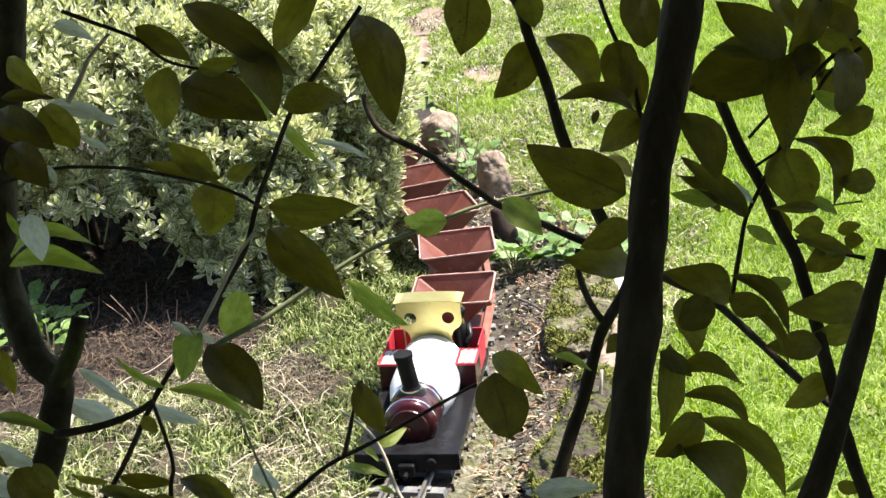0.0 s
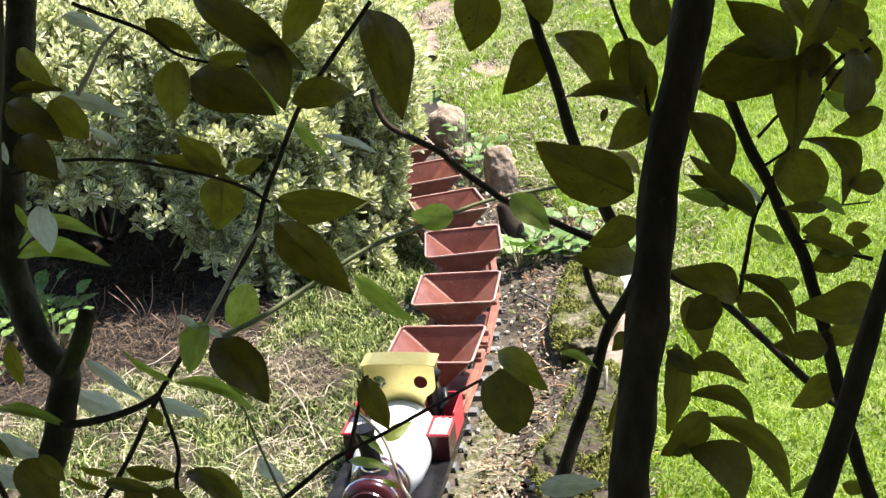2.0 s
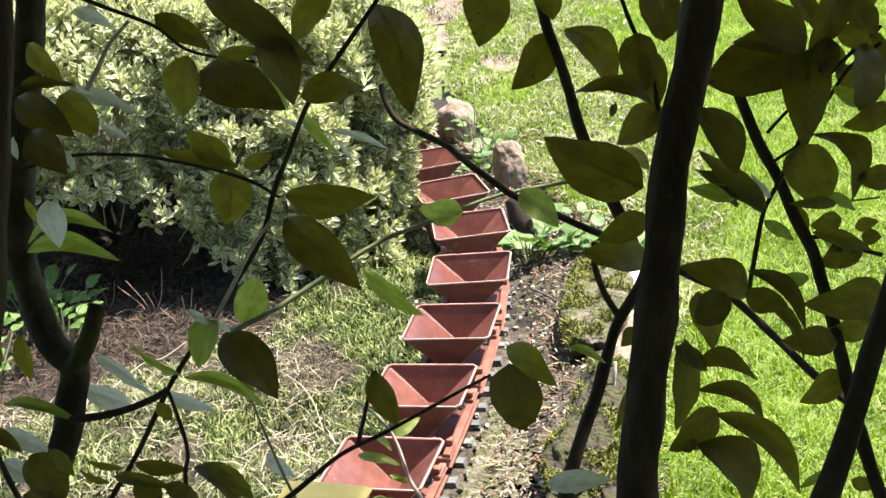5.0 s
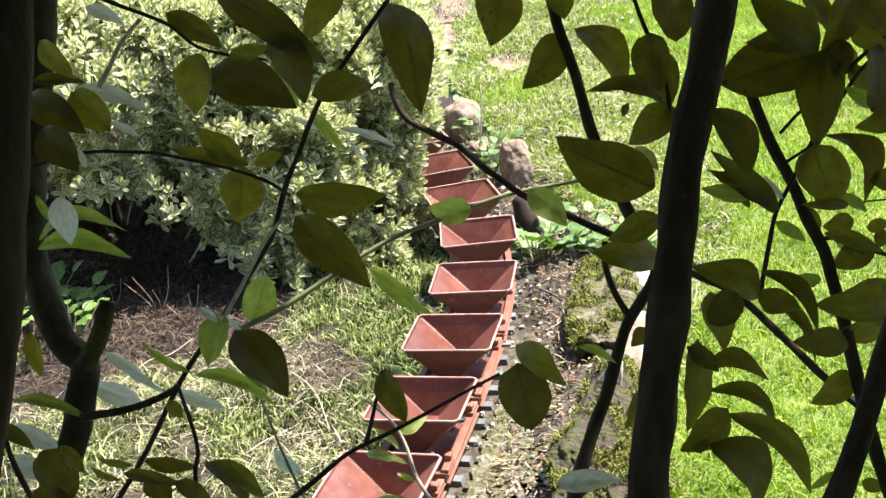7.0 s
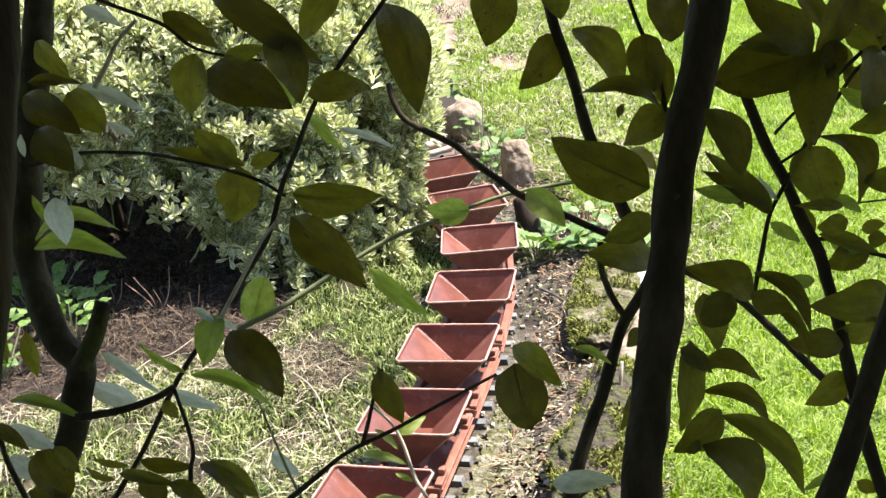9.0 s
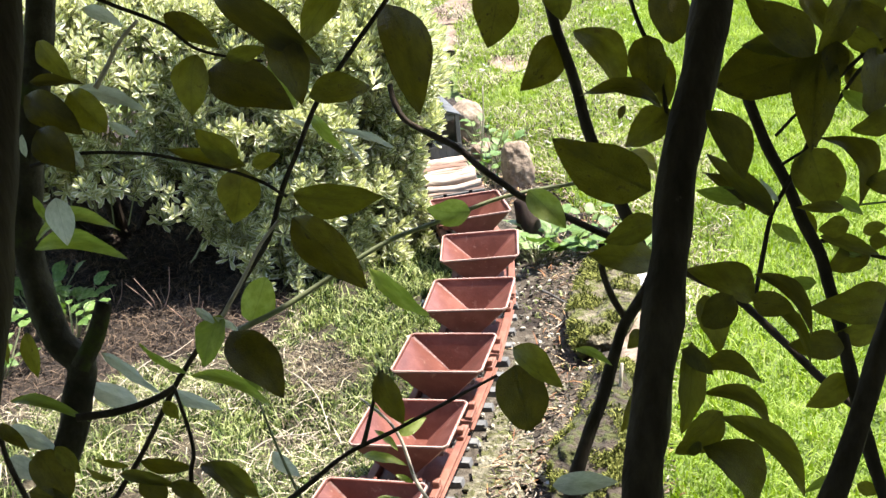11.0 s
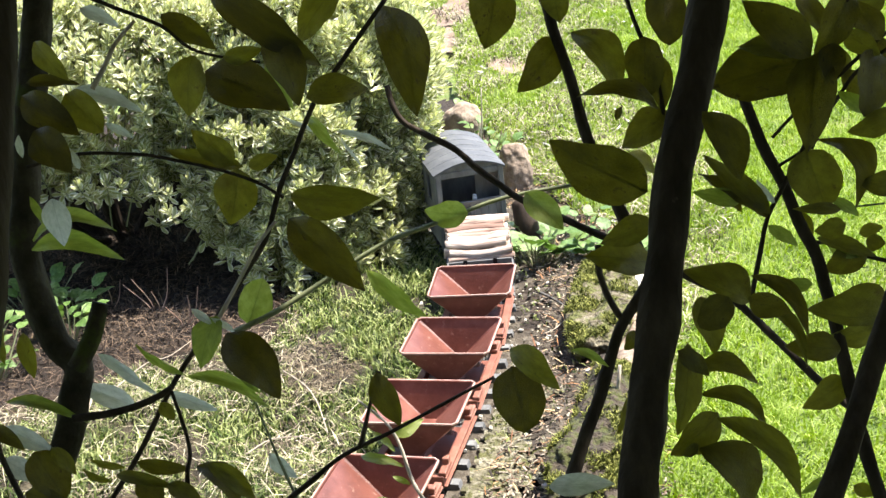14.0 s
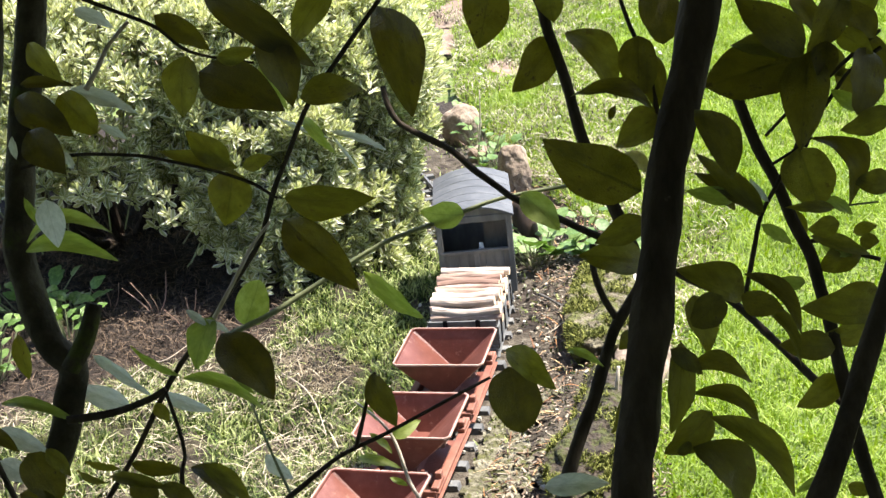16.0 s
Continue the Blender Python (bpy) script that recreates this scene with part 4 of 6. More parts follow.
# ---- the hebe bush ----
def bush(cx, cy, cz, rx, ry, rz_, shoots, seed):
    b = tagged(empty("bush", pose(cx, cy, 0)), "dense rounded bush of small cream-edged green leaves", "bush")
    r = np.random.RandomState(seed)
    P, Nn = [], []
    while len(P) < shoots:
        d = r.normal(0, 1, 3)
        d /= np.linalg.norm(d)
        if d[2] < -0.45 or d[1] > 0.93:
            continue
        q = Vector(d) * 2.2 + Vector((seed, 0, 0))
        k_ = 1 + 0.07 * noise.noise(q) + 0.08 * noise.noise(q * 2.6) + 0.05 * noise.noise(q * 6)
        k_ -= 0.16 * r.uniform(0, 1) ** 1.5 if len(P) % 4 else 0.22
        e_ = np.sign(d) * np.abs(d) ** np.array([0.74, 0.8, 0.9])
        p = e_ * k_ * np.array([rx, ry, rz_])
        p[0] -= 0.22 * min(p[1], 0.0)
        clear = float(track_x(p[1] + cy)) - 0.060 - cx + min(0.04 + 0.6 * min(max(p[1] + cy - 2.33, 0.0), 0.25), 2.0 * max(0.0, p[2] + cz - 0.17))
        if p[0] > clear:
            p[0] = clear - 0.03 * r.uniform(0, 1)
        low = np.interp(p[0] + cx, [-0.6, -0.42, -0.3, -0.1], [0.18, 0.11, 0.02, 0.0])
        if p[2] + cz < low + np.interp(p[0] + cx, [-0.45, -0.25], [0.07, 0.01]) * r.uniform(0, 1) or noise.noise(q * 5.0) < -0.42:
            continue
        n_ = d / np.array([rx, ry, rz_])
        P.append(p + [0, 0, cz])
        Nn.append(n_ / np.linalg.norm(n_))
    P, Nn = np.array(P), np.array(Nn)
    Nn = Nn * 0.6 + np.array([0.22, -0.12, 0.7]) + r.normal(0, 0.26, P.shape)
    Nn /= np.linalg.norm(Nn, axis=1)[:, None]
    per = 11
    A = np.repeat(P, per, 0)
    N3 = np.repeat(Nn, per, 0)
    j = np.tile(np.arange(per), len(P))
    t_ = j / (per - 1)
    ang = j * 2.39996 + np.repeat(r.uniform(0, 6.28, len(P)), per)
    ref = np.cross(N3, np.array([0.3, 0.9, 0.1]))
    ref /= np.linalg.norm(ref, axis=1)[:, None]
    ref2 = np.cross(N3, ref)
    outw = ref * np.cos(ang)[:, None] + ref2 * np.sin(ang)[:, None]
    open_ = np.radians(78 - 56 * t_ + r.normal(0, 6, len(t_)))
    dirn = N3 * np.cos(open_)[:, None] + outw * np.sin(open_)[:, None]
    L = (0.0225 - 0.009 * t_) * r.uniform(0.85, 1.2, len(t_))
    wdt = L * r.uniform(0.33, 0.43, len(t_))
    base = A + N3 * (0.030 * (t_ - 0.6))[:, None] + outw * 0.0012
    side = np.cross(dirn, N3)
    side /= np.linalg.norm(side, axis=1)[:, None] + 1e-9
    nor = np.cross(side, dirn)
    m1 = base + dirn * (L * 0.55)[:, None] - nor * (L * 0.05)[:, None]
    m2 = base + dirn * (L * 0.86)[:, None] + nor * (L * 0.01)[:, None]
    tip = base + dirn * L[:, None] + nor * (L * 0.05)[:, None]
    cupped = nor * (wdt * 0.22)[:, None]
    s = side * (wdt / 2)[:, None]
    v_ = np.stack([base - s * 0.35, base + s * 0.35, m1 - s + cupped, m1, m1 + s + cupped, tip, base, m2 - s * 0.72 + cupped, m2, m2 + s * 0.72 + cupped], 1).reshape(-1, 3)
    k_ = np.arange(len(t_))[:, None] * 10
    uv = np.tile(np.array([(0.3, 0), (0.7, 0), (0, 0.5), (0.5, 0.5), (1, 0.5), (0.9, 1), (0.5, 0), (0, 0.9), (0.5, 0.9), (1, 0.9)]), (len(t_), 1))
    crown = from_arrays("crown", v_, [k_ + np.array([[0, 6, 3, 2]]), k_ + np.array([[6, 1, 4, 3]]), k_ + np.array([[2, 3, 8, 7]]), k_ + np.array([[3, 4, 9, 8]]), k_ + np.array([[7, 8, 5]]), k_ + np.array([[8, 9, 5]])], bush_leaf, uv)
    crown.parent = b
    tagged(crown, kind="stuff")
    # shoots under the leaves, and the woody stems
    bm = bmesh.new()
    for q in range(0, len(P), 3):
        p, n_ = Vector(P[q]), Vector(Nn[q])
        add_tube(bm, [p - n_ * 0.09 - Vector((0, 0, 0.015)), p - n_ * 0.03, p + n_ * 0.012], [0.0016, 0.0013, 0.0008], 3, False)
    sh = part("shoot", bm, bark_green, b)
    tagged(sh, kind="stuff")
    rr = random.Random(seed)
    for q in range(16):
        a = rr.uniform(0, 6.28)
        e_ = Vector((math.cos(a) * rx * rr.uniform(0.3, 0.75), math.sin(a) * ry * rr.uniform(0.3, 0.75), cz + rz_ * rr.uniform(0.1, 0.6)))
        s_ = Vector((math.cos(a) * 0.05, math.sin(a) * 0.05, -0.02))
        part("stem", tube(smooth_path([s_, s_ * 0.5 + e_ * 0.45 + Vector((0, 0, -0.05)), e_], 4), [0.009 - 0.0007 * z_ for z_ in range(9)], 7), bark, b)
    return b


bush(-0.59, 2.55, 0.15, 0.63, 0.48, 0.45, 14500, 5)


# ---- leafy plants by the track ----
def leaf_mesh(name, kind, mat_):
    """A leaf of length 1 along y and width 1: ovate, rounded, narrow, curved or sickle-shaped, folded along its midrib."""
    bm = bmesh.new()
    rows, cols = 12, 4
    grid = []
    for a in range(rows + 1):
        t = a / rows
        if kind == "round":
            w = math.sin(math.pi * min(1, t ** 0.85 * 0.97 + 0.03)) ** 0.55
        elif kind == "narrow":
            w = math.sin(math.pi * t) ** 0.75
        else:
            w = math.sin(math.pi * t ** 0.82) ** 0.8 * (1 - 0.25 * t)
            w *= 1.14
        if a == rows:
            w = 0.02
        if a == 0:
            w = 0.06
        bend = {"round": 0.05, "narrow": 0.08, "curved": 0.2, "sickle": 0.2}.get(kind, 0.10)
        sway = {"curved": 0.3, "sickle": 0.8}.get(kind, 0.0) * math.sin(math.pi * t ** 0.9) + 0.03 * math.sin(2 * math.pi * t)
        row = []
        for c in range(cols + 1):
            u = -1 + 2 * c / cols
            ripple = 0.02 * math.sin(t * 17 + 2 * u)
            row.append(bm.verts.new((u * w / 2 + sway, t, -bend * 4 * (t - 0.5) ** 2 + bend + 0.10 * abs(u) * w * 0.5 + ripple * abs(u))))
        grid.append(row)
    for a in range(rows):
        for c in range(cols):
            bm.faces.new((grid[a][c], grid[a][c + 1], grid[a + 1][c + 1], grid[a + 1][c]))
    # raised midrib on the under side
    for a in range(rows):
        p0, p1 = grid[a][cols // 2].co, grid[a + 1][cols // 2].co
        w0, w1 = 0.016 * (1 - a / rows) + 0.004, 0.016 * (1 - (a + 1) / rows) + 0.004
        q = [bm.verts.new(p0 + Vector((-w0, 0, -0.004))), bm.verts.new(p0 + Vector((w0, 0, -0.004))), bm.verts.new(p1 + Vector((w1, 0, -0.004))), bm.verts.new(p1 + Vector((-w1, 0, -0.004)))]
        lo = [bm.verts.new(p0 + Vector((0, 0, -0.014))), bm.verts.new(p1 + Vector((0, 0, -0.014)))]
        bm.faces.new((q[0], lo[0], lo[1], q[3]))
        bm.faces.new((lo[0], q[1], q[2], lo[1]))
    me = bpy.data.meshes.new(name)
    bm.to_mesh(me)
    bm.free()
    me.materials.append(mat_)
    for f in me.polygons:
        f.use_smooth = True
    return me


OVATE, ROUND, NARROW, CURVED, SICKLE = "ovate", "round", "narrow", "curved", "sickle"
LEAF_MESH = {(kd, q): leaf_mesh("leaf", kd, mt) for kd in (OVATE, ROUND, NARROW, CURVED, SICKLE) for q, mt in enumerate((leaf_shaded, leaf_half_lit, leaf_sunlit, leaf_pale, weed_leaf))}


def leaf_pose(base, tip, width, facing, turn):
    """From the leaf's unit shape to one that runs from base to tip."""
    b, t = Vector(base), Vector(tip)
    d = t - b
    y_ = d.normalized()
    z_ = (Vector(facing) - y_ * Vector(facing).dot(y_)).normalized()
    z_ = Matrix.Rotation(radians(turn), 3, y_) @ z_
    x_ = y_.cross(z_)
    rot = Matrix((x_, y_, z_)).transposed().to_4x4()
    return Matrix.Translation(b) @ rot @ Matrix.Diagonal((width, d.length, d.length, 1))


def low_plant(x, y, n, size, seed, spread, label, kind=ROUND, tone=4, name="garden_plant"):
    p = tagged(empty(name, pose(x, y, float(land(x, y)))), label, "plant")
    r = random.Random(seed)
    for k in range(n):
        a = k * 2.4 + r.uniform(-0.4, 0.4)
        d = spread * math.sqrt((k + 0.5) / n) * r.uniform(0.7, 1.2)
        b = Vector((math.cos(a) * d, math.sin(a) * d, r.uniform(0.015, 0.05)))
        L = size * r.uniform(0.65, 1.25)
        t = b + Vector((math.cos(a), math.sin(a), r.uniform(-0.1, 0.7))).normalized() * L
        part("stalk", tube([(b.x * 0.3, b.y * 0.3, -0.004), b], [0.0013, 0.001], 5, False), bark_green, p)
        o = new("leaf", LEAF_MESH[(kind, tone)])
        o.parent = p
        o.matrix_basis = leaf_pose(b, t, L * r.uniform(0.6, 0.85), (0, 0, 1), r.uniform(-25, 25))
    return p


low_plant(0.170, 2.13, 24, 0.036, 1, 0.065, "low bright green plant with rounded leaves by the mossy rock")
low_plant(0.270, 2.07, 20, 0.038, 2, 0.06, "low bright green plant with rounded leaves by the mossy rock")
low_plant(0.145, 2.10, 12, 0.026, 3, 0.04, "small green plant in the litter beside the track")
low_plant(0.10, 2.56, 16, 0.026, 4, 0.04, "green weed between the garden rocks", OVATE)
low_plant(0.10, 2.78, 14, 0.022, 5, 0.04, "green weed between the garden rocks", OVATE)
low_plant(-0.66, 2.10, 26, 0.030, 6, 0.07, "bright green leafy weed beside the bush", OVATE)
low_plant(-0.72, 1.98, 20, 0.026, 7, 0.06, "bright green leafy weed beside the bush", OVATE)
low_plant(-0.66, 1.86, 18, 0.024, 8, 0.06, "bright green leafy weed beside the bush", OVATE)
low_plant(0.13, 2.64, 18, 0.024, 10, 0.05, "green weed between the garden rocks", OVATE)
low_plant(0.24, 2.22, 12, 0.026, 12, 0.04, "low weed at the edge of the lawn", ROUND)
low_plant(0.06, 2.93, 14, 0.022, 13, 0.04, "low weed at the edge of the lawn", OVATE)
low_plant(-0.595, 2.09, 22, 0.032, 14, 0.05, "bright green leafy weed beside the bush", OVATE)
low_plant(-0.575, 1.97, 18, 0.026, 15, 0.045, "bright green leafy weed beside the bush", OVATE)
low_plant(0.30, 2.02, 12, 0.03, 9, 0.04, "green leafy plant behind the whitish stone", OVATE)


def dead_twig(x, y, h, seed):
    r = random.Random(seed)
    bm = bmesh.new()
    for k in range(4):
        a = r.uniform(0, 6.28)
        e_ = Vector((math.cos(a) * h * 0.6, math.sin(a) * h * 0.25, h * r.uniform(0.5, 1.1)))
        add_tube(bm, smooth_path([(0, 0, -0.01), e_ * 0.45 + Vector((0.008, 0, -0.006)), e_], 4), [0.0013 - 0.00009 * q for q in range(9)], 6)
    ob = part("dead_twig", bm, material("dead_twig_bark", [(0.2, 0.12, 0.09), (0.38, 0.26, 0.2)], 60, 0.8, bump=0.3))
    ob.matrix_basis = pose(x, y, float(land(x, y)))
    return tagged(ob, "bare dead twig that stands in the litter", "twig")


dead_twig(-0.46, 2.06, 0.07, 1)
dead_twig(-0.41, 2.0, 0.06, 2)
dead_twig(-0.55, 2.12, 0.05, 3)
dead_twig(0.10, 2.66, 0.09, 4)

# ---- the shrub through which the camera looks ----
shrub = tagged(empty("shrub", pose(0, 0.45, 0)), "tall shrub with dark stems and glossy oval leaves", "shrub")
UNSHRUB = shrub.matrix_basis.inverted()
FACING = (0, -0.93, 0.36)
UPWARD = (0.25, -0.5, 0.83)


def branch(parent, pts, r0, r1, mat_):
    path = smooth_path(pts, 4)
    n_ = len(path)
    bm = tube([UNSHRUB @ p for p in path], [r0 + (r1 - r0) * q / (n_ - 1) for q in range(n_)], 10 if max(r0, r1) > 0.004 else 7, True, 0.22)
    return part("branch", bm, mat_, parent, smooth=True)


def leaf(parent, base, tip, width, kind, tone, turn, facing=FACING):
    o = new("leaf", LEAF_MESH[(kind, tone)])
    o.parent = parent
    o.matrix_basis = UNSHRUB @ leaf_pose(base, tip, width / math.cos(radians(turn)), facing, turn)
    return o


rotten_strip = material("grey_rotten_strip", [(0.05, 0.05, 0.048), (0.12, 0.115, 0.11)], 60, 0.9, bump=0.6)


def stalk(name, pts, radius, mat_, label):
    path = smooth_path(pts, 4)
    bm = tube(path, [radius * (1 - 0.4 * q / len(path)) for q in range(len(path))], 7, True, 0.25)
    return tagged(part(name, bm, mat_, smooth=True), label, name.split("_")[-1])


# the shrub before the camera: left stem group
twig = branch(shrub, [(-0.140, 0.624, 0.750), (-0.128, 0.622, 0.744), (-0.117, 0.620, 0.739), (-0.108, 0.618, 0.734), (-0.098, 0.614, 0.725), (-0.086, 0.613, 0.720), (-0.068, 0.611, 0.716)], 0.0010, 0.0006, bark)
leaf(twig, (-0.110, 0.624, 0.739), (-0.088, 0.623, 0.721), 0.0110, OVATE, 0, -5)
leaf(twig, (-0.087, 0.619, 0.747), (-0.042, 0.617, 0.710), -0.0153, CURVED, 0, 18)
leaf(twig, (-0.062, 0.611, 0.729), (-0.053, 0.601, 0.697), 0.0163, OVATE, 0, -24)
leaf(twig, (-0.092, 0.611, 0.715), (-0.056, 0.595, 0.697), 0.0219, OVATE, 0, -9)
leaf(twig, (-0.083, 0.605, 0.721), (-0.065, 0.605, 0.723), 0.0074, OVATE, 1, 20)
leaf(twig, (-0.097, 0.612, 0.722), (-0.102, 0.606, 0.696), 0.0173, OVATE, 1, 16)
leaf(twig, (-0.066, 0.609, 0.715), (-0.056, 0.607, 0.694), 0.0059, OVATE, 2, -2)
leaf(twig, (-0.029, 0.620, 0.745), (-0.051, 0.614, 0.721), 0.0153, OVATE, 1, 20)
twig = branch(shrub, [(-0.011, 0.659, 0.729), (-0.027, 0.652, 0.712), (-0.039, 0.647, 0.699), (-0.048, 0.643, 0.689), (-0.055, 0.639, 0.678), (-0.062, 0.634, 0.665), (-0.070, 0.629, 0.651), (-0.079, 0.620, 0.630), (-0.092, 0.614, 0.614), (-0.105, 0.608, 0.599), (-0.128, 0.598, 0.573), (-0.147, 0.587, 0.545), (-0.166, 0.578, 0.521)], 0.0012, 0.0013, bark)
leaf(twig, (-0.019, 0.846, 0.689), (-0.004, 0.828, 0.623), -0.0285, CURVED, 0, 10)
leaf(twig, (-0.053, 0.642, 0.690), (-0.024, 0.647, 0.690), -0.0137, CURVED, 0, 24)
leaf(twig, (-0.065, 0.626, 0.648), (-0.023, 0.622, 0.644), 0.0158, OVATE, 1, 27)
leaf(twig, (-0.088, 0.632, 0.662), (-0.095, 0.626, 0.637), 0.0195, OVATE, 1, -20)
leaf(twig, (-0.090, 0.636, 0.663), (-0.108, 0.640, 0.681), 0.0127, OVATE, 1, -4)
leaf(twig, (-0.087, 0.641, 0.660), (-0.123, 0.642, 0.672), 0.0086, OVATE, 1, 1)
leaf(twig, (-0.083, 0.631, 0.663), (-0.069, 0.633, 0.666), 0.0074, OVATE, 1, 3)
leaf(twig, (-0.067, 0.626, 0.637), (-0.035, 0.605, 0.605), 0.0202, OVATE, 0, -3)
leaf(twig, (-0.092, 0.551, 0.615), (-0.072, 0.535, 0.589), 0.0183, OVATE, 0, -23)
leaf(twig, (-0.104, 0.603, 0.601), (-0.114, 0.593, 0.580), 0.0147, OVATE, 2, 28)
leaf(twig, (-0.116, 0.606, 0.605), (-0.107, 0.601, 0.598), 0.0039, NARROW, 3, -14)
leaf(twig, (-0.107, 0.602, 0.601), (-0.097, 0.601, 0.593), 0.0031, NARROW, 3, -17)
leaf(twig, (-0.123, 0.603, 0.572), (-0.086, 0.598, 0.553), -0.0064, SICKLE, 2, -8)
leaf(twig, (-0.102, 0.599, 0.582), (-0.088, 0.587, 0.567), 0.0047, NARROW, 2, -2)
leaf(twig, (-0.133, 0.600, 0.567), (-0.110, 0.598, 0.555), 0.0066, OVATE, 3, 4)
leaf(twig, (-0.143, 0.599, 0.593), (-0.122, 0.598, 0.575), 0.0039, NARROW, 2, 21)
twig = branch(shrub, [(-0.169, 0.579, 0.689), (-0.147, 0.580, 0.692), (-0.125, 0.579, 0.690), (-0.111, 0.578, 0.687), (-0.088, 0.575, 0.680), (-0.072, 0.573, 0.673), (-0.062, 0.570, 0.666)], 0.0008, 0.0007, bark)
leaf(twig, (-0.057, 0.681, 0.670), (-0.042, 0.669, 0.653), -0.0062, CURVED, 2, 18)
leaf(twig, (-0.048, 0.722, 0.650), (-0.019, 0.722, 0.636), 0.0042, NARROW, 3, -24)
leaf(twig, (-0.046, 0.723, 0.647), (-0.035, 0.721, 0.628), 0.0018, NARROW, 3, 2)
leaf(twig, (-0.075, 0.726, 0.660), (-0.048, 0.723, 0.646), 0.0027, NARROW, 3, 15)
# pale bark puts the sunlight on this twig into its colour
twig = branch(shrub, [(-0.071, 0.604, 0.644), (-0.080, 0.601, 0.635), (-0.088, 0.596, 0.624), (-0.101, 0.590, 0.606)], 0.0008, 0.0010, bark_pale)
twig = branch(shrub, [(-0.144, 0.871, 0.475), (-0.112, 0.875, 0.486), (-0.075, 0.882, 0.503), (-0.035, 0.889, 0.521), (0.005, 0.893, 0.531), (0.048, 0.897, 0.541), (0.104, 0.898, 0.545)], 0.0021, 0.0013, bark_green)
leaf(twig, (-0.050, 0.883, 0.505), (-0.013, 0.879, 0.468), -0.0122, CURVED, 2, 24)
leaf(twig, (-0.133, 0.874, 0.479), (-0.120, 0.886, 0.506), 0.0228, ROUND, 2, 17)
leaf(twig, (0.022, 0.892, 0.534), (-0.007, 0.895, 0.539), 0.0182, OVATE, 2, -27)
# the cut mossy stem and its side shoots
stem = branch(shrub, [(-0.177, 0.690, 0.753), (-0.182, 0.677, 0.720), (-0.189, 0.663, 0.685), (-0.195, 0.650, 0.650), (-0.197, 0.642, 0.630), (-0.194, 0.634, 0.609), (-0.187, 0.625, 0.588), (-0.178, 0.621, 0.576), (-0.181, 0.615, 0.562), (-0.185, 0.609, 0.547), (-0.194, 0.603, 0.530), (-0.202, 0.596, 0.513), (-0.217, 0.573, 0.454), (-0.231, 0.550, 0.395), (-0.246, 0.527, 0.335), (-0.261, 0.504, 0.276), (-0.276, 0.481, 0.217), (-0.291, 0.458, 0.158), (-0.305, 0.435, 0.098), (-0.320, 0.412, 0.039), (-0.335, 0.389, -0.020)], 0.0071, 0.0071, bark_moss)
leaf(stem, (-0.168, 0.623, 0.580), (-0.142, 0.617, 0.558), -0.0060, SICKLE, 3, 19)
leaf(stem, (-0.153, 0.616, 0.553), (-0.180, 0.624, 0.565), 0.0104, OVATE, 3, 7)
leaf(stem, (-0.212, 0.611, 0.565), (-0.174, 0.604, 0.553), -0.0054, CURVED, 2, -22)
leaf(stem, (-0.215, 0.609, 0.553), (-0.191, 0.602, 0.539), 0.0087, OVATE, 3, -16)
leaf(stem, (-0.204, 0.632, 0.591), (-0.202, 0.628, 0.568), 0.0082, OVATE, 1, -6)
leaf(stem, (-0.216, 0.601, 0.540), (-0.199, 0.594, 0.529), 0.0097, OVATE, 3, -22)
twig = branch(shrub, [(-0.152, 0.529, 0.616), (-0.144, 0.533, 0.627), (-0.139, 0.538, 0.640)], 0.0039, 0.0035, bark_moss)
twig = branch(shrub, [(-0.161, 0.540, 0.588), (-0.140, 0.540, 0.589), (-0.125, 0.541, 0.593), (-0.118, 0.543, 0.596)], 0.0019, 0.0013, bark)
leaf(twig, (-0.123, 0.540, 0.591), (-0.118, 0.538, 0.583), 0.0058, OVATE, 1, -12)
twig = branch(shrub, [(-0.118, 0.542, 0.595), (-0.114, 0.536, 0.578), (-0.113, 0.532, 0.569), (-0.115, 0.529, 0.562), (-0.116, 0.524, 0.547)], 0.0008, 0.0011, bark)
leaf(twig, (-0.156, 0.535, 0.570), (-0.142, 0.536, 0.564), 0.0036, NARROW, 1, 10)
leaf(twig, (-0.158, 0.528, 0.570), (-0.145, 0.523, 0.565), 0.0036, NARROW, 1, 26)
leaf(twig, (-0.145, 0.529, 0.565), (-0.118, 0.520, 0.560), 0.0053, OVATE, 1, -22)
leaf(twig, (-0.137, 0.536, 0.566), (-0.115, 0.539, 0.558), 0.0068, OVATE, 0, 2)
leaf(twig, (-0.112, 0.536, 0.561), (-0.094, 0.525, 0.544), -0.0092, CURVED, 0, -27)
leaf(twig, (-0.106, 0.530, 0.565), (-0.088, 0.529, 0.545), -0.0082, CURVED, 1, -5)
leaf(twig, (-0.122, 0.520, 0.563), (-0.108, 0.517, 0.553), 0.0071, OVATE, 1, -27)
leaf(twig, (-0.169, 0.529, 0.581), (-0.160, 0.525, 0.569), 0.0062, OVATE, 1, -22)
leaf(twig, (-0.180, 0.538, 0.575), (-0.169, 0.531, 0.554), 0.0150, ROUND, 0, -24)
leaf(twig, (-0.185, 0.531, 0.560), (-0.167, 0.529, 0.552), 0.0082, OVATE, 0, -19)
leaf(twig, (-0.135, 0.532, 0.562), (-0.128, 0.529, 0.548), 0.0116, OVATE, 0, 2)
twig = branch(shrub, [(-0.183, 0.498, 0.618), (-0.178, 0.494, 0.609), (-0.176, 0.490, 0.598), (-0.169, 0.483, 0.580)], 0.0010, 0.0011, bark)
leaf(twig, (-0.176, 0.487, 0.615), (-0.163, 0.480, 0.606), 0.0056, OVATE, 0, -18)
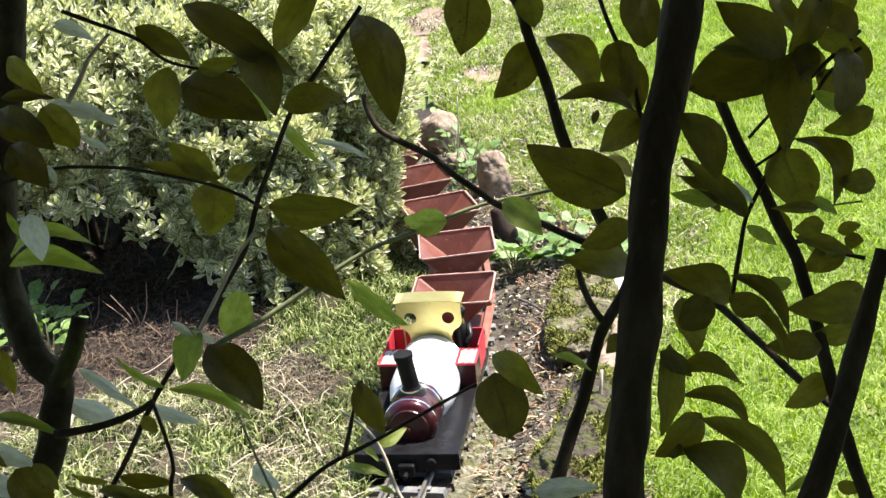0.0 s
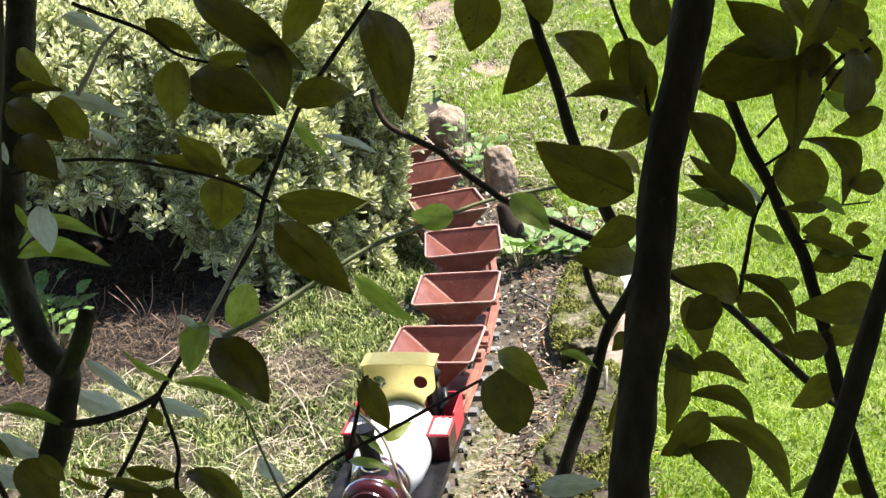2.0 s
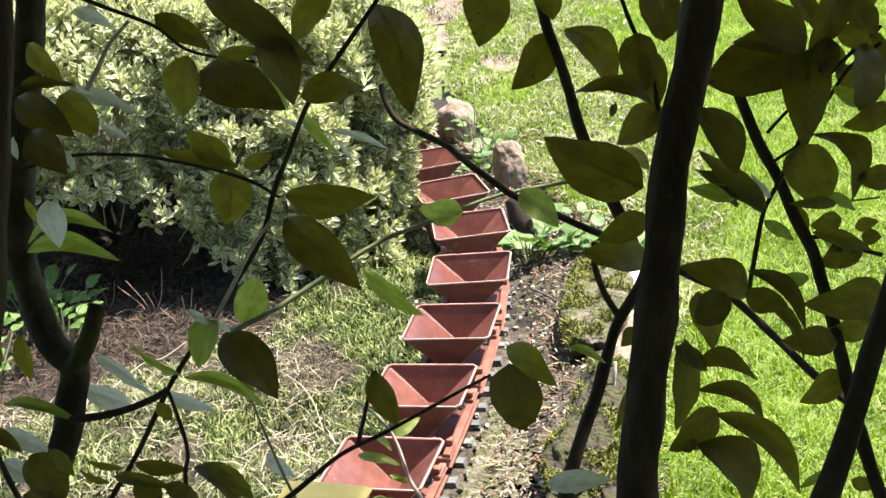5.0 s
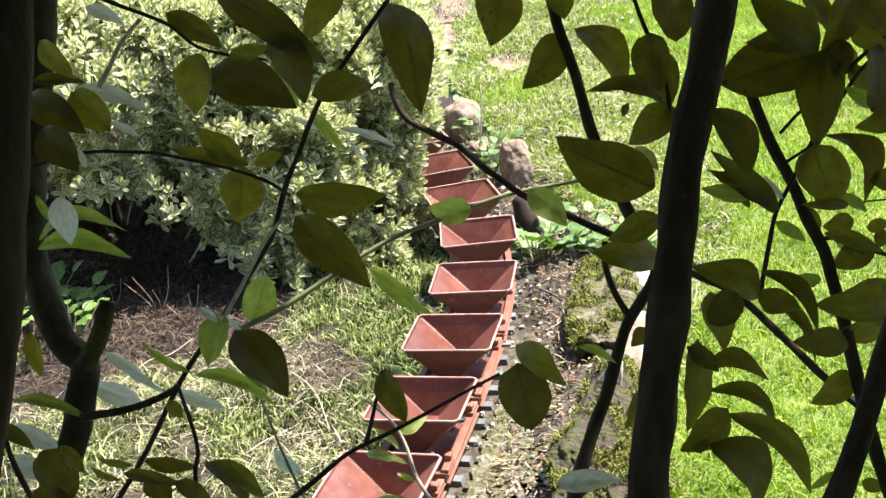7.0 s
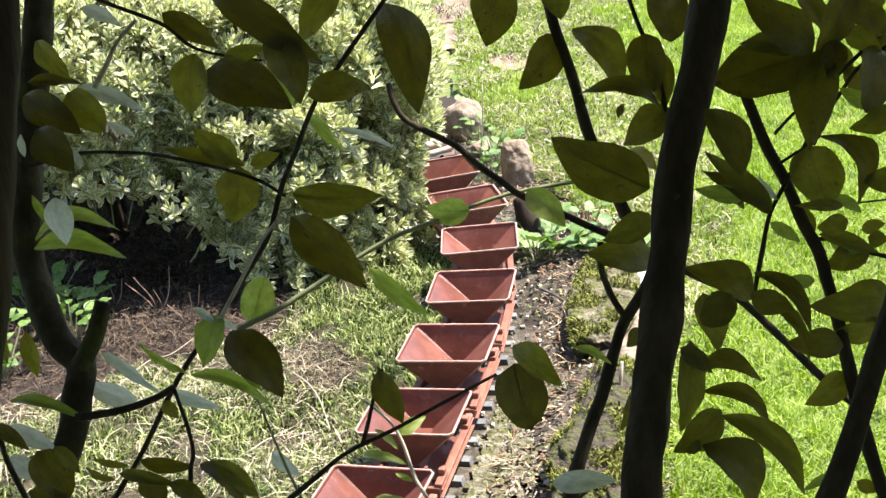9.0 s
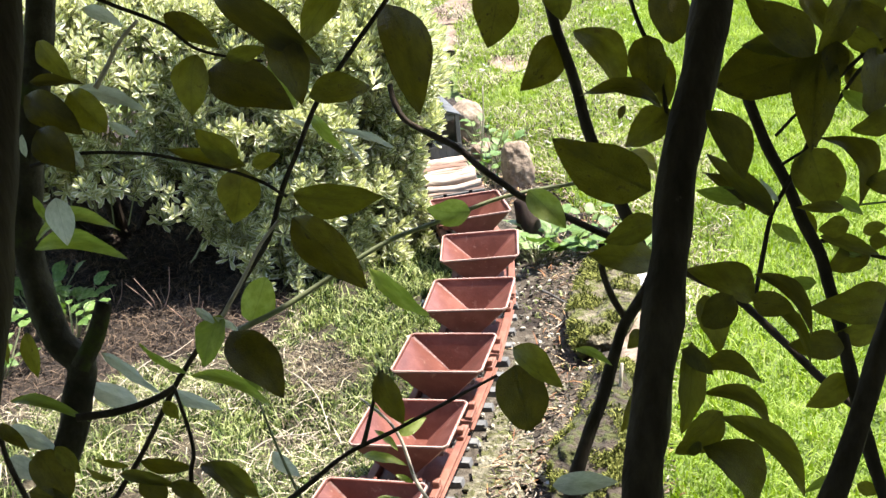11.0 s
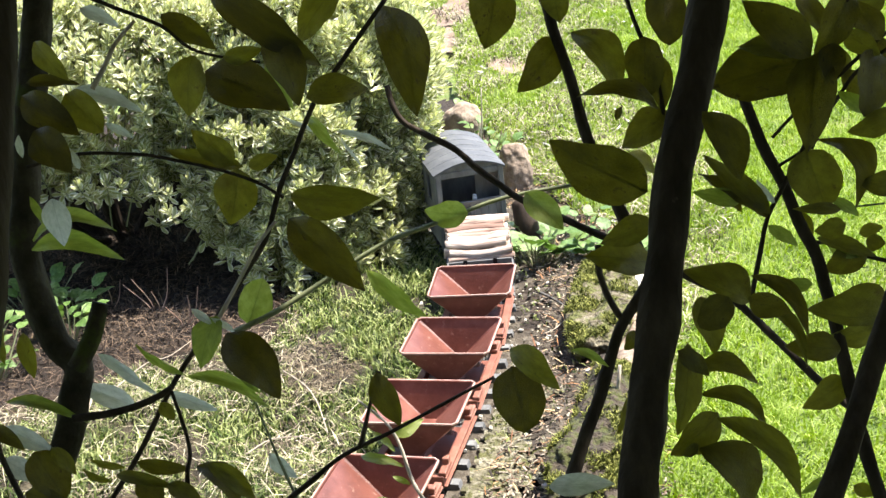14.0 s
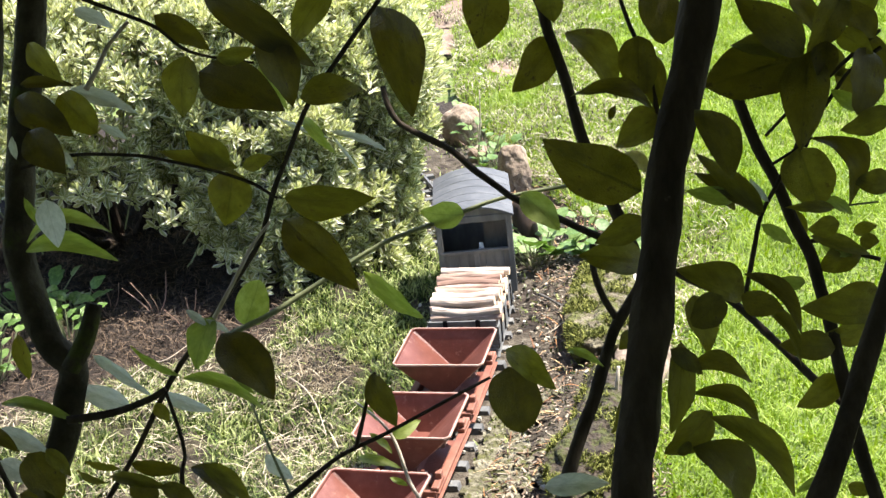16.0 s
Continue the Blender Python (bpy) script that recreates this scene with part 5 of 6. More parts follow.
# the near dark stem and its leaves
stem = branch(shrub, [(-0.077, 0.274, 0.816), (-0.079, 0.269, 0.803), (-0.081, 0.264, 0.789), (-0.083, 0.258, 0.775), (-0.086, 0.252, 0.759), (-0.091, 0.244, 0.739), (-0.095, 0.237, 0.721), (-0.103, 0.211, 0.654), (-0.110, 0.185, 0.587), (-0.118, 0.159, 0.519), (-0.126, 0.132, 0.452), (-0.134, 0.106, 0.384), (-0.141, 0.080, 0.317), (-0.149, 0.054, 0.250), (-0.157, 0.027, 0.182), (-0.165, 0.001, 0.115), (-0.172, -0.025, 0.047), (-0.180, -0.051, -0.020)], 0.0052, 0.0049, bark)
leaf(stem, (-0.170, 0.634, 0.731), (-0.155, 0.623, 0.714), 0.0102, OVATE, 1, 13)
leaf(stem, (-0.176, 0.628, 0.714), (-0.153, 0.631, 0.710), 0.0061, OVATE, 0, -22)
leaf(stem, (-0.154, 0.608, 0.712), (-0.138, 0.596, 0.696), 0.0153, ROUND, 1, 4)
leaf(stem, (-0.157, 0.630, 0.708), (-0.126, 0.627, 0.695), 0.0077, OVATE, 3, -25)
leaf(stem, (-0.142, 0.616, 0.695), (-0.130, 0.615, 0.687), 0.0038, NARROW, 3, -10)
leaf(stem, (-0.162, 0.578, 0.705), (-0.147, 0.566, 0.688), 0.0157, OVATE, 0, -1)
leaf(stem, (-0.173, 0.608, 0.713), (-0.148, 0.595, 0.696), 0.0153, OVATE, 0, -2)
leaf(stem, (-0.166, 0.612, 0.712), (-0.155, 0.607, 0.701), 0.0065, OVATE, 3, -14)
leaf(stem, (-0.148, 0.639, 0.743), (-0.131, 0.635, 0.733), 0.0066, OVATE, 3, -14)
leaf(stem, (-0.181, 0.614, 0.665), (-0.175, 0.608, 0.653), 0.0038, NARROW, 2, -8)
leaf(stem, (-0.164, 0.588, 0.671), (-0.161, 0.581, 0.651), 0.0113, OVATE, 3, -16)
leaf(stem, (-0.180, 0.601, 0.648), (-0.142, 0.602, 0.648), -0.0076, SICKLE, 2, -24)
leaf(stem, (-0.183, 0.606, 0.642), (-0.142, 0.605, 0.633), -0.0093, SICKLE, 2, 3)
leaf(stem, (-0.170, 0.580, 0.703), (-0.169, 0.576, 0.694), 0.0036, NARROW, 3, 8)
leaf(stem, (-0.148, 0.576, 0.695), (-0.146, 0.574, 0.687), 0.0031, NARROW, 3, -17)
leaf(stem, (-0.189, 0.556, 0.632), (-0.187, 0.549, 0.612), 0.0091, OVATE, 1, 21)
twig = branch(shrub, [(-0.117, 0.600, 0.742), (-0.126, 0.596, 0.734), (-0.132, 0.593, 0.725), (-0.138, 0.590, 0.717)], 0.0008, 0.0013, bark_pale)
# twigs that reach over the railway
twig = branch(shrub, [(-0.101, 0.662, 0.461), (-0.081, 0.666, 0.473), (-0.062, 0.671, 0.484), (-0.036, 0.674, 0.493), (-0.004, 0.679, 0.505), (0.023, 0.683, 0.515)], 0.0017, 0.0008, bark)
leaf(twig, (0.033, 0.687, 0.518), (0.037, 0.678, 0.482), 0.0280, ROUND, 0, -11)
leaf(twig, (0.033, 0.688, 0.528), (0.057, 0.672, 0.509), -0.0146, CURVED, 1, 17)
twig = branch(shrub, [(-0.053, 0.672, 0.487), (-0.049, 0.676, 0.497), (-0.044, 0.681, 0.511), (-0.038, 0.686, 0.524)], 0.0014, 0.0008, bark)
leaf(twig, (-0.040, 0.685, 0.524), (-0.030, 0.676, 0.495), 0.0146, OVATE, 0, 11)
# a green shoot given pale bark, which stands in for sunlight on it
twig = branch(shrub, [(-0.069, 0.897, 0.402), (-0.054, 0.891, 0.389), (-0.046, 0.887, 0.378), (-0.041, 0.882, 0.365), (-0.036, 0.874, 0.344), (-0.027, 0.867, 0.328)], 0.0009, 0.0015, bark_pale)
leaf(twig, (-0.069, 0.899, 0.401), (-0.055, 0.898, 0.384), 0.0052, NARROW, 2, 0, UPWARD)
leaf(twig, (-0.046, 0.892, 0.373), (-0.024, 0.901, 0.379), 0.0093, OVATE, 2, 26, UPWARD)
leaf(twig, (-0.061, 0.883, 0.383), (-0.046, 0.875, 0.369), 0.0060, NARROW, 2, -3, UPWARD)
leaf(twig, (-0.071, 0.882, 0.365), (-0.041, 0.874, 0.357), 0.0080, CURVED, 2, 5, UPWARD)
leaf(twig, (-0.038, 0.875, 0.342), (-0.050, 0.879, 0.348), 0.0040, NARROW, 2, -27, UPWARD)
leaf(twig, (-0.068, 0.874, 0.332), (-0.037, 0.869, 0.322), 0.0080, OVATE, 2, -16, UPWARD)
twig = branch(shrub, [(-0.022, 0.898, 0.626), (-0.020, 0.893, 0.615), (-0.014, 0.889, 0.603), (-0.000, 0.885, 0.594), (0.017, 0.881, 0.584), (0.030, 0.876, 0.571), (0.044, 0.872, 0.559), (0.055, 0.868, 0.550), (0.075, 0.864, 0.539), (0.102, 0.858, 0.524), (0.137, 0.851, 0.505), (0.165, 0.844, 0.488), (0.186, 0.839, 0.476), (0.215, 0.827, 0.445), (0.238, 0.817, 0.419), (0.261, 0.809, 0.397)], 0.0020, 0.0028, bark)
leaf(twig, (0.060, 0.869, 0.553), (0.082, 0.858, 0.528), 0.0184, OVATE, 2, -6)
leaf(twig, (0.087, 0.534, 0.664), (0.050, 0.541, 0.688), 0.0222, OVATE, 0, -23)
leaf(twig, (0.130, 0.879, 0.569), (0.145, 0.869, 0.556), 0.0118, OVATE, 1, -20)
stem = branch(shrub, [(0.062, 0.699, 0.722), (0.067, 0.694, 0.710), (0.069, 0.689, 0.698), (0.074, 0.683, 0.680), (0.078, 0.673, 0.656), (0.083, 0.666, 0.638), (0.093, 0.656, 0.611), (0.099, 0.649, 0.595), (0.108, 0.640, 0.570)], 0.0027, 0.0031, bark)
leaf(stem, (0.071, 0.691, 0.720), (0.072, 0.688, 0.702), 0.0133, OVATE, 1, 18)
leaf(stem, (0.073, 0.692, 0.693), (0.048, 0.681, 0.671), 0.0186, OVATE, 0, -14)
leaf(stem, (0.081, 0.721, 0.689), (0.103, 0.707, 0.655), -0.0182, CURVED, 1, -7)
twig = branch(shrub, [(0.088, 0.577, 0.739), (0.091, 0.572, 0.726), (0.094, 0.568, 0.717), (0.098, 0.565, 0.709), (0.099, 0.559, 0.692), (0.099, 0.554, 0.679), (0.099, 0.548, 0.666)], 0.0009, 0.0012, bark)
leaf(twig, (0.094, 0.565, 0.720), (0.092, 0.557, 0.696), 0.0157, ROUND, 0, 11)
leaf(twig, (0.096, 0.552, 0.693), (0.064, 0.557, 0.700), 0.0078, CURVED, 0, 25)
leaf(twig, (0.082, 0.557, 0.694), (0.079, 0.554, 0.689), 0.0030, NARROW, 0, 28)
leaf(twig, (0.102, 0.557, 0.689), (0.081, 0.557, 0.676), 0.0139, OVATE, 1, 22)
leaf(twig, (0.037, 0.580, 0.746), (0.029, 0.573, 0.720), 0.0195, OVATE, 0, -6)
leaf(twig, (0.104, 0.576, 0.738), (0.105, 0.570, 0.714), 0.0176, ROUND, 0, -7)
leaf(twig, (0.100, 0.568, 0.711), (0.099, 0.559, 0.689), 0.0107, OVATE, 0, 13)
leaf(twig, (0.089, 0.535, 0.651), (0.067, 0.534, 0.644), 0.0115, OVATE, 1, 1)
leaf(twig, (0.089, 0.539, 0.630), (0.060, 0.537, 0.638), 0.0145, OVATE, 1, 24)
# the main dark stem
stem = branch(shrub, [(0.106, 0.470, 0.768), (0.101, 0.466, 0.756), (0.093, 0.456, 0.731), (0.083, 0.445, 0.704), (0.077, 0.435, 0.677), (0.070, 0.424, 0.650), (0.064, 0.415, 0.626), (0.058, 0.404, 0.599), (0.050, 0.377, 0.530), (0.043, 0.351, 0.461), (0.035, 0.324, 0.392), (0.027, 0.297, 0.324), (0.019, 0.270, 0.255), (0.012, 0.244, 0.186), (0.004, 0.217, 0.117), (-0.004, 0.190, 0.049), (-0.012, 0.163, -0.020)], 0.0064, 0.0079, bark)
leaf(stem, (0.080, 0.420, 0.651), (0.074, 0.413, 0.621), 0.0097, OVATE, 1, -17)
leaf(stem, (0.105, 0.438, 0.655), (0.083, 0.441, 0.668), 0.0119, CURVED, 1, -2)
leaf(stem, (0.095, 0.424, 0.664), (0.085, 0.424, 0.654), 0.0115, ROUND, 0, -14)
leaf(stem, (0.088, 0.436, 0.660), (0.090, 0.425, 0.643), 0.0107, OVATE, 1, -12)
leaf(stem, (0.101, 0.422, 0.664), (0.114, 0.418, 0.659), 0.0085, OVATE, 0, 18)
leaf(stem, (0.103, 0.426, 0.670), (0.119, 0.416, 0.650), -0.0059, SICKLE, 0, 1)
leaf(stem, (0.124, 0.429, 0.663), (0.112, 0.429, 0.666), 0.0049, OVATE, 2, -24)
leaf(stem, (0.082, 0.420, 0.640), (0.102, 0.414, 0.636), -0.0068, SICKLE, 1, -1)
leaf(stem, (0.076, 0.417, 0.650), (0.086, 0.416, 0.640), 0.0063, OVATE, 1, -17)
leaf(stem, (0.083, 0.419, 0.632), (0.105, 0.416, 0.617), -0.0060, SICKLE, 1, -12)
leaf(stem, (0.087, 0.411, 0.627), (0.112, 0.401, 0.599), -0.0086, SICKLE, 1, 4)
leaf(stem, (0.089, 0.418, 0.625), (0.072, 0.416, 0.612), 0.0125, OVATE, 1, -23)
leaf(stem, (0.081, 0.413, 0.616), (0.075, 0.411, 0.615), 0.0045, ROUND, 1, -27)
leaf(stem, (0.081, 0.410, 0.617), (0.096, 0.405, 0.593), -0.0146, CURVED, 1, -23)
leaf(stem, (0.092, 0.441, 0.723), (0.103, 0.438, 0.699), -0.0114, CURVED, 0, 13)
stem = branch(shrub, [(0.093, 0.571, 0.615), (0.088, 0.568, 0.606), (0.078, 0.563, 0.594), (0.073, 0.560, 0.584), (0.064, 0.552, 0.564), (0.055, 0.545, 0.547), (0.044, 0.535, 0.521)], 0.0022, 0.0033, bark)
leaf(stem, (0.054, 0.554, 0.588), (0.069, 0.548, 0.581), -0.0039, CURVED, 2, -9)
leaf(stem, (0.038, 0.535, 0.533), (0.066, 0.530, 0.534), 0.0094, OVATE, 3, -18)
leaf(stem, (0.084, 0.560, 0.591), (0.077, 0.557, 0.584), 0.0074, OVATE, 1, -17)
leaf(stem, (0.079, 0.549, 0.567), (0.070, 0.543, 0.551), 0.0064, OVATE, 1, -15)
twig = branch(shrub, [(0.078, 0.564, 0.595), (0.073, 0.568, 0.605), (0.070, 0.572, 0.617), (0.071, 0.576, 0.627)], 0.0016, 0.0014, bark)
# the forked stem and its leaves
stem = branch(shrub, [(0.122, 0.523, 0.710), (0.125, 0.518, 0.698), (0.129, 0.513, 0.685), (0.135, 0.507, 0.671), (0.140, 0.502, 0.656), (0.145, 0.497, 0.644), (0.147, 0.493, 0.633), (0.149, 0.488, 0.621), (0.151, 0.481, 0.604), (0.153, 0.475, 0.588), (0.157, 0.467, 0.567), (0.161, 0.461, 0.550)], 0.0021, 0.0028, bark)
leaf(stem, (0.150, 0.500, 0.647), (0.161, 0.495, 0.642), 0.0039, OVATE, 2, 21)
leaf(stem, (0.164, 0.497, 0.644), (0.147, 0.496, 0.638), 0.0112, OVATE, 1, 14)
leaf(stem, (0.170, 0.489, 0.622), (0.138, 0.487, 0.627), 0.0165, CURVED, 1, -20)
leaf(stem, (0.168, 0.489, 0.617), (0.145, 0.485, 0.615), 0.0113, OVATE, 1, -22)
leaf(stem, (0.149, 0.480, 0.612), (0.128, 0.482, 0.615), 0.0112, OVATE, 1, 14)
leaf(stem, (0.120, 0.488, 0.630), (0.134, 0.472, 0.610), -0.0052, SICKLE, 1, -7)
leaf(stem, (0.152, 0.482, 0.598), (0.133, 0.476, 0.591), 0.0113, OVATE, 1, -1)
leaf(stem, (0.126, 0.496, 0.659), (0.137, 0.495, 0.650), 0.0051, OVATE, 2, -6)
leaf(stem, (0.140, 0.506, 0.660), (0.145, 0.503, 0.650), 0.0061, OVATE, 1, 24)
leaf(stem, (0.163, 0.503, 0.649), (0.172, 0.502, 0.651), 0.0052, OVATE, 1, -21)
leaf(stem, (0.163, 0.495, 0.649), (0.170, 0.493, 0.648), 0.0064, OVATE, 1, 14)
leaf(stem, (0.129, 0.464, 0.561), (0.140, 0.465, 0.567), 0.0032, NARROW, 2, -12)
leaf(stem, (0.150, 0.467, 0.560), (0.158, 0.465, 0.556), 0.0056, OVATE, 1, -7)
twig = branch(shrub, [(0.112, 0.465, 0.644), (0.117, 0.471, 0.659), (0.121, 0.475, 0.671), (0.128, 0.479, 0.681), (0.138, 0.485, 0.695), (0.146, 0.491, 0.712), (0.152, 0.498, 0.728), (0.159, 0.503, 0.743)], 0.0009, 0.0008, bark)
leaf(twig, (0.145, 0.501, 0.720), (0.107, 0.498, 0.714), 0.0231, ROUND, 0, 28)
leaf(twig, (0.141, 0.491, 0.724), (0.119, 0.500, 0.745), 0.0158, OVATE, 0, 5)
leaf(twig, (0.145, 0.494, 0.724), (0.135, 0.473, 0.694), 0.0159, OVATE, 0, 23)
leaf(twig, (0.121, 0.472, 0.673), (0.100, 0.484, 0.694), 0.0073, CURVED, 1, -20)
leaf(twig, (0.118, 0.479, 0.684), (0.124, 0.476, 0.675), 0.0026, NARROW, 3, 25)
leaf(twig, (0.120, 0.472, 0.672), (0.098, 0.484, 0.687), 0.0073, OVATE, 0, 24)
leaf(twig, (0.107, 0.481, 0.679), (0.112, 0.477, 0.673), 0.0037, NARROW, 0, -15)
leaf(twig, (0.111, 0.476, 0.677), (0.094, 0.476, 0.683), 0.0067, OVATE, 2, 9)
leaf(twig, (0.137, 0.483, 0.692), (0.142, 0.476, 0.671), 0.0188, ROUND, 1, 4)
leaf(twig, (0.143, 0.487, 0.694), (0.152, 0.473, 0.671), -0.0107, SICKLE, 0, -11)
leaf(twig, (0.161, 0.492, 0.701), (0.152, 0.495, 0.709), 0.0062, OVATE, 2, 7)
leaf(twig, (0.170, 0.481, 0.703), (0.152, 0.483, 0.697), 0.0093, OVATE, 1, -24)
leaf(twig, (0.147, 0.474, 0.671), (0.129, 0.472, 0.674), 0.0045, OVATE, 1, 5)
leaf(twig, (0.168, 0.474, 0.678), (0.154, 0.475, 0.680), 0.0093, OVATE, 1, 2)
leaf(twig, (0.145, 0.478, 0.674), (0.155, 0.478, 0.666), 0.0045, OVATE, 2, -12)
leaf(twig, (0.149, 0.474, 0.665), (0.138, 0.476, 0.663), 0.0078, OVATE, 1, -16)
leaf(twig, (0.150, 0.491, 0.728), (0.145, 0.483, 0.715), 0.0093, OVATE, 0, 11)
leaf(twig, (0.160, 0.504, 0.743), (0.144, 0.497, 0.722), 0.0127, OVATE, 0, -8)
leaf(twig, (0.156, 0.500, 0.729), (0.167, 0.493, 0.721), 0.0086, OVATE, 1, 7)
leaf(twig, (0.166, 0.495, 0.723), (0.158, 0.483, 0.702), 0.0147, ROUND, 0, -26)
leaf(twig, (0.170, 0.501, 0.725), (0.158, 0.507, 0.740), 0.0107, OVATE, 0, 2)
leaf(twig, (0.142, 0.498, 0.724), (0.118, 0.504, 0.727), 0.0107, OVATE, 1, 21)
twig = branch(shrub, [(0.155, 0.540, 0.673), (0.161, 0.544, 0.683), (0.168, 0.547, 0.691), (0.177, 0.551, 0.700), (0.190, 0.554, 0.707)], 0.0010, 0.0008, bark)
leaf(twig, (0.174, 0.565, 0.723), (0.192, 0.566, 0.708), 0.0106, OVATE, 0, -16)
leaf(twig, (0.193, 0.566, 0.725), (0.171, 0.569, 0.715), 0.0101, OVATE, 1, -5)
leaf(twig, (0.166, 0.562, 0.716), (0.185, 0.573, 0.727), 0.0097, OVATE, 0, -11)
leaf(twig, (0.182, 0.561, 0.712), (0.195, 0.560, 0.692), 0.0138, ROUND, 0, 10)
leaf(twig, (0.157, 0.568, 0.731), (0.168, 0.567, 0.711), 0.0101, OVATE, 0, -16)
leaf(twig, (0.172, 0.556, 0.699), (0.189, 0.557, 0.684), 0.0101, OVATE, 0, 12)
leaf(twig, (0.174, 0.555, 0.696), (0.168, 0.567, 0.711), 0.0092, OVATE, 1, -6)
twig = branch(shrub, [(0.128, 0.495, 0.694), (0.137, 0.498, 0.701), (0.148, 0.500, 0.708), (0.162, 0.504, 0.718), (0.174, 0.507, 0.726)], 0.0006, 0.0008, bark)
twig = branch(shrub, [(0.129, 0.491, 0.684), (0.138, 0.493, 0.688), (0.145, 0.494, 0.692)], 0.0006, 0.0005, bark)
twig = branch(shrub, [(0.143, 0.499, 0.649), (0.154, 0.499, 0.648), (0.162, 0.497, 0.643), (0.171, 0.495, 0.640)], 0.0009, 0.0009, bark)
leaf(twig, (0.144, 0.494, 0.653), (0.165, 0.489, 0.645), -0.0060, CURVED, 1, 14)
twig = branch(shrub, [(0.156, 0.522, 0.653), (0.166, 0.522, 0.653), (0.179, 0.522, 0.653)], 0.0004, 0.0004, bark_green)
stem = branch(shrub, [(0.140, 0.386, 0.689), (0.133, 0.380, 0.674), (0.125, 0.373, 0.656), (0.116, 0.365, 0.637), (0.107, 0.359, 0.620)], 0.0025, 0.0042, bark)
twig = branch(shrub, [(-0.114, 0.722, 0.504), (-0.108, 0.714, 0.484), (-0.101, 0.705, 0.463), (-0.092, 0.696, 0.439)], 0.0006, 0.0010, bark_green)
leaf(twig, (-0.108, 0.713, 0.467), (-0.093, 0.706, 0.453), 0.0090, OVATE, 3, 13)
# dead stalks and sticks that lie about
stalk("dead_stalk", [(-0.240, 1.781, 0.014), (-0.206, 1.729, 0.014), (-0.188, 1.682, 0.014), (-0.178, 1.640, 0.014), (-0.167, 1.581, 0.014)], 0.0010, bark_pale, "pale dead stalk lying in the short grass")
stalk("dead_stalk", [(-0.266, 1.541, 0.018), (-0.240, 1.571, 0.018), (-0.204, 1.573, 0.018), (-0.182, 1.558, 0.018)], 0.0009, bark_pale, "pale dead stalk lying in the short grass")
stalk("dead_stalk", [(-0.472, 1.756, 0.020), (-0.437, 1.837, 0.020), (-0.407, 1.852, 0.020), (-0.380, 1.899, 0.020)], 0.0008, bark_pale, "pale dead stalk lying in the short grass")
stalk("dead_stalk", [(-0.494, 1.671, 0.020), (-0.497, 1.745, 0.020), (-0.516, 1.785, 0.020)], 0.0012, bark_pale, "pale dead stalk lying in the short grass")
stalk("dead_stalk", [(0.165, 1.849, 0.012), (0.148, 1.824, 0.012), (0.131, 1.810, 0.012)], 0.0008, bark_pale, "pale stick lying in the bark litter")
stalk("dead_stalk", [(0.164, 1.585, 0.020), (0.139, 1.524, 0.020), (0.108, 1.468, 0.020), (0.090, 1.458, 0.020)], 0.0013, bark_pale, "pale stick lying in the bark litter")
stalk("bark_strip", [(0.141, 1.966, 0.008), (0.157, 1.940, 0.008), (0.176, 1.897, 0.008)], 0.0024, rotten_strip, "grey strip of loose bark in the litter")
stalk("dry_stalk", [(0.091, 2.664, 0.000), (0.102, 2.664, 0.075), (0.108, 2.664, 0.150)], 0.0018, bark_pale, "upright dry stalk by the garden rocks")
stalk("stick", [(0.187, 1.528, 0.000), (0.199, 1.528, 0.091)], 0.003, bark_pale, "pale stick leaning on the edging rock")


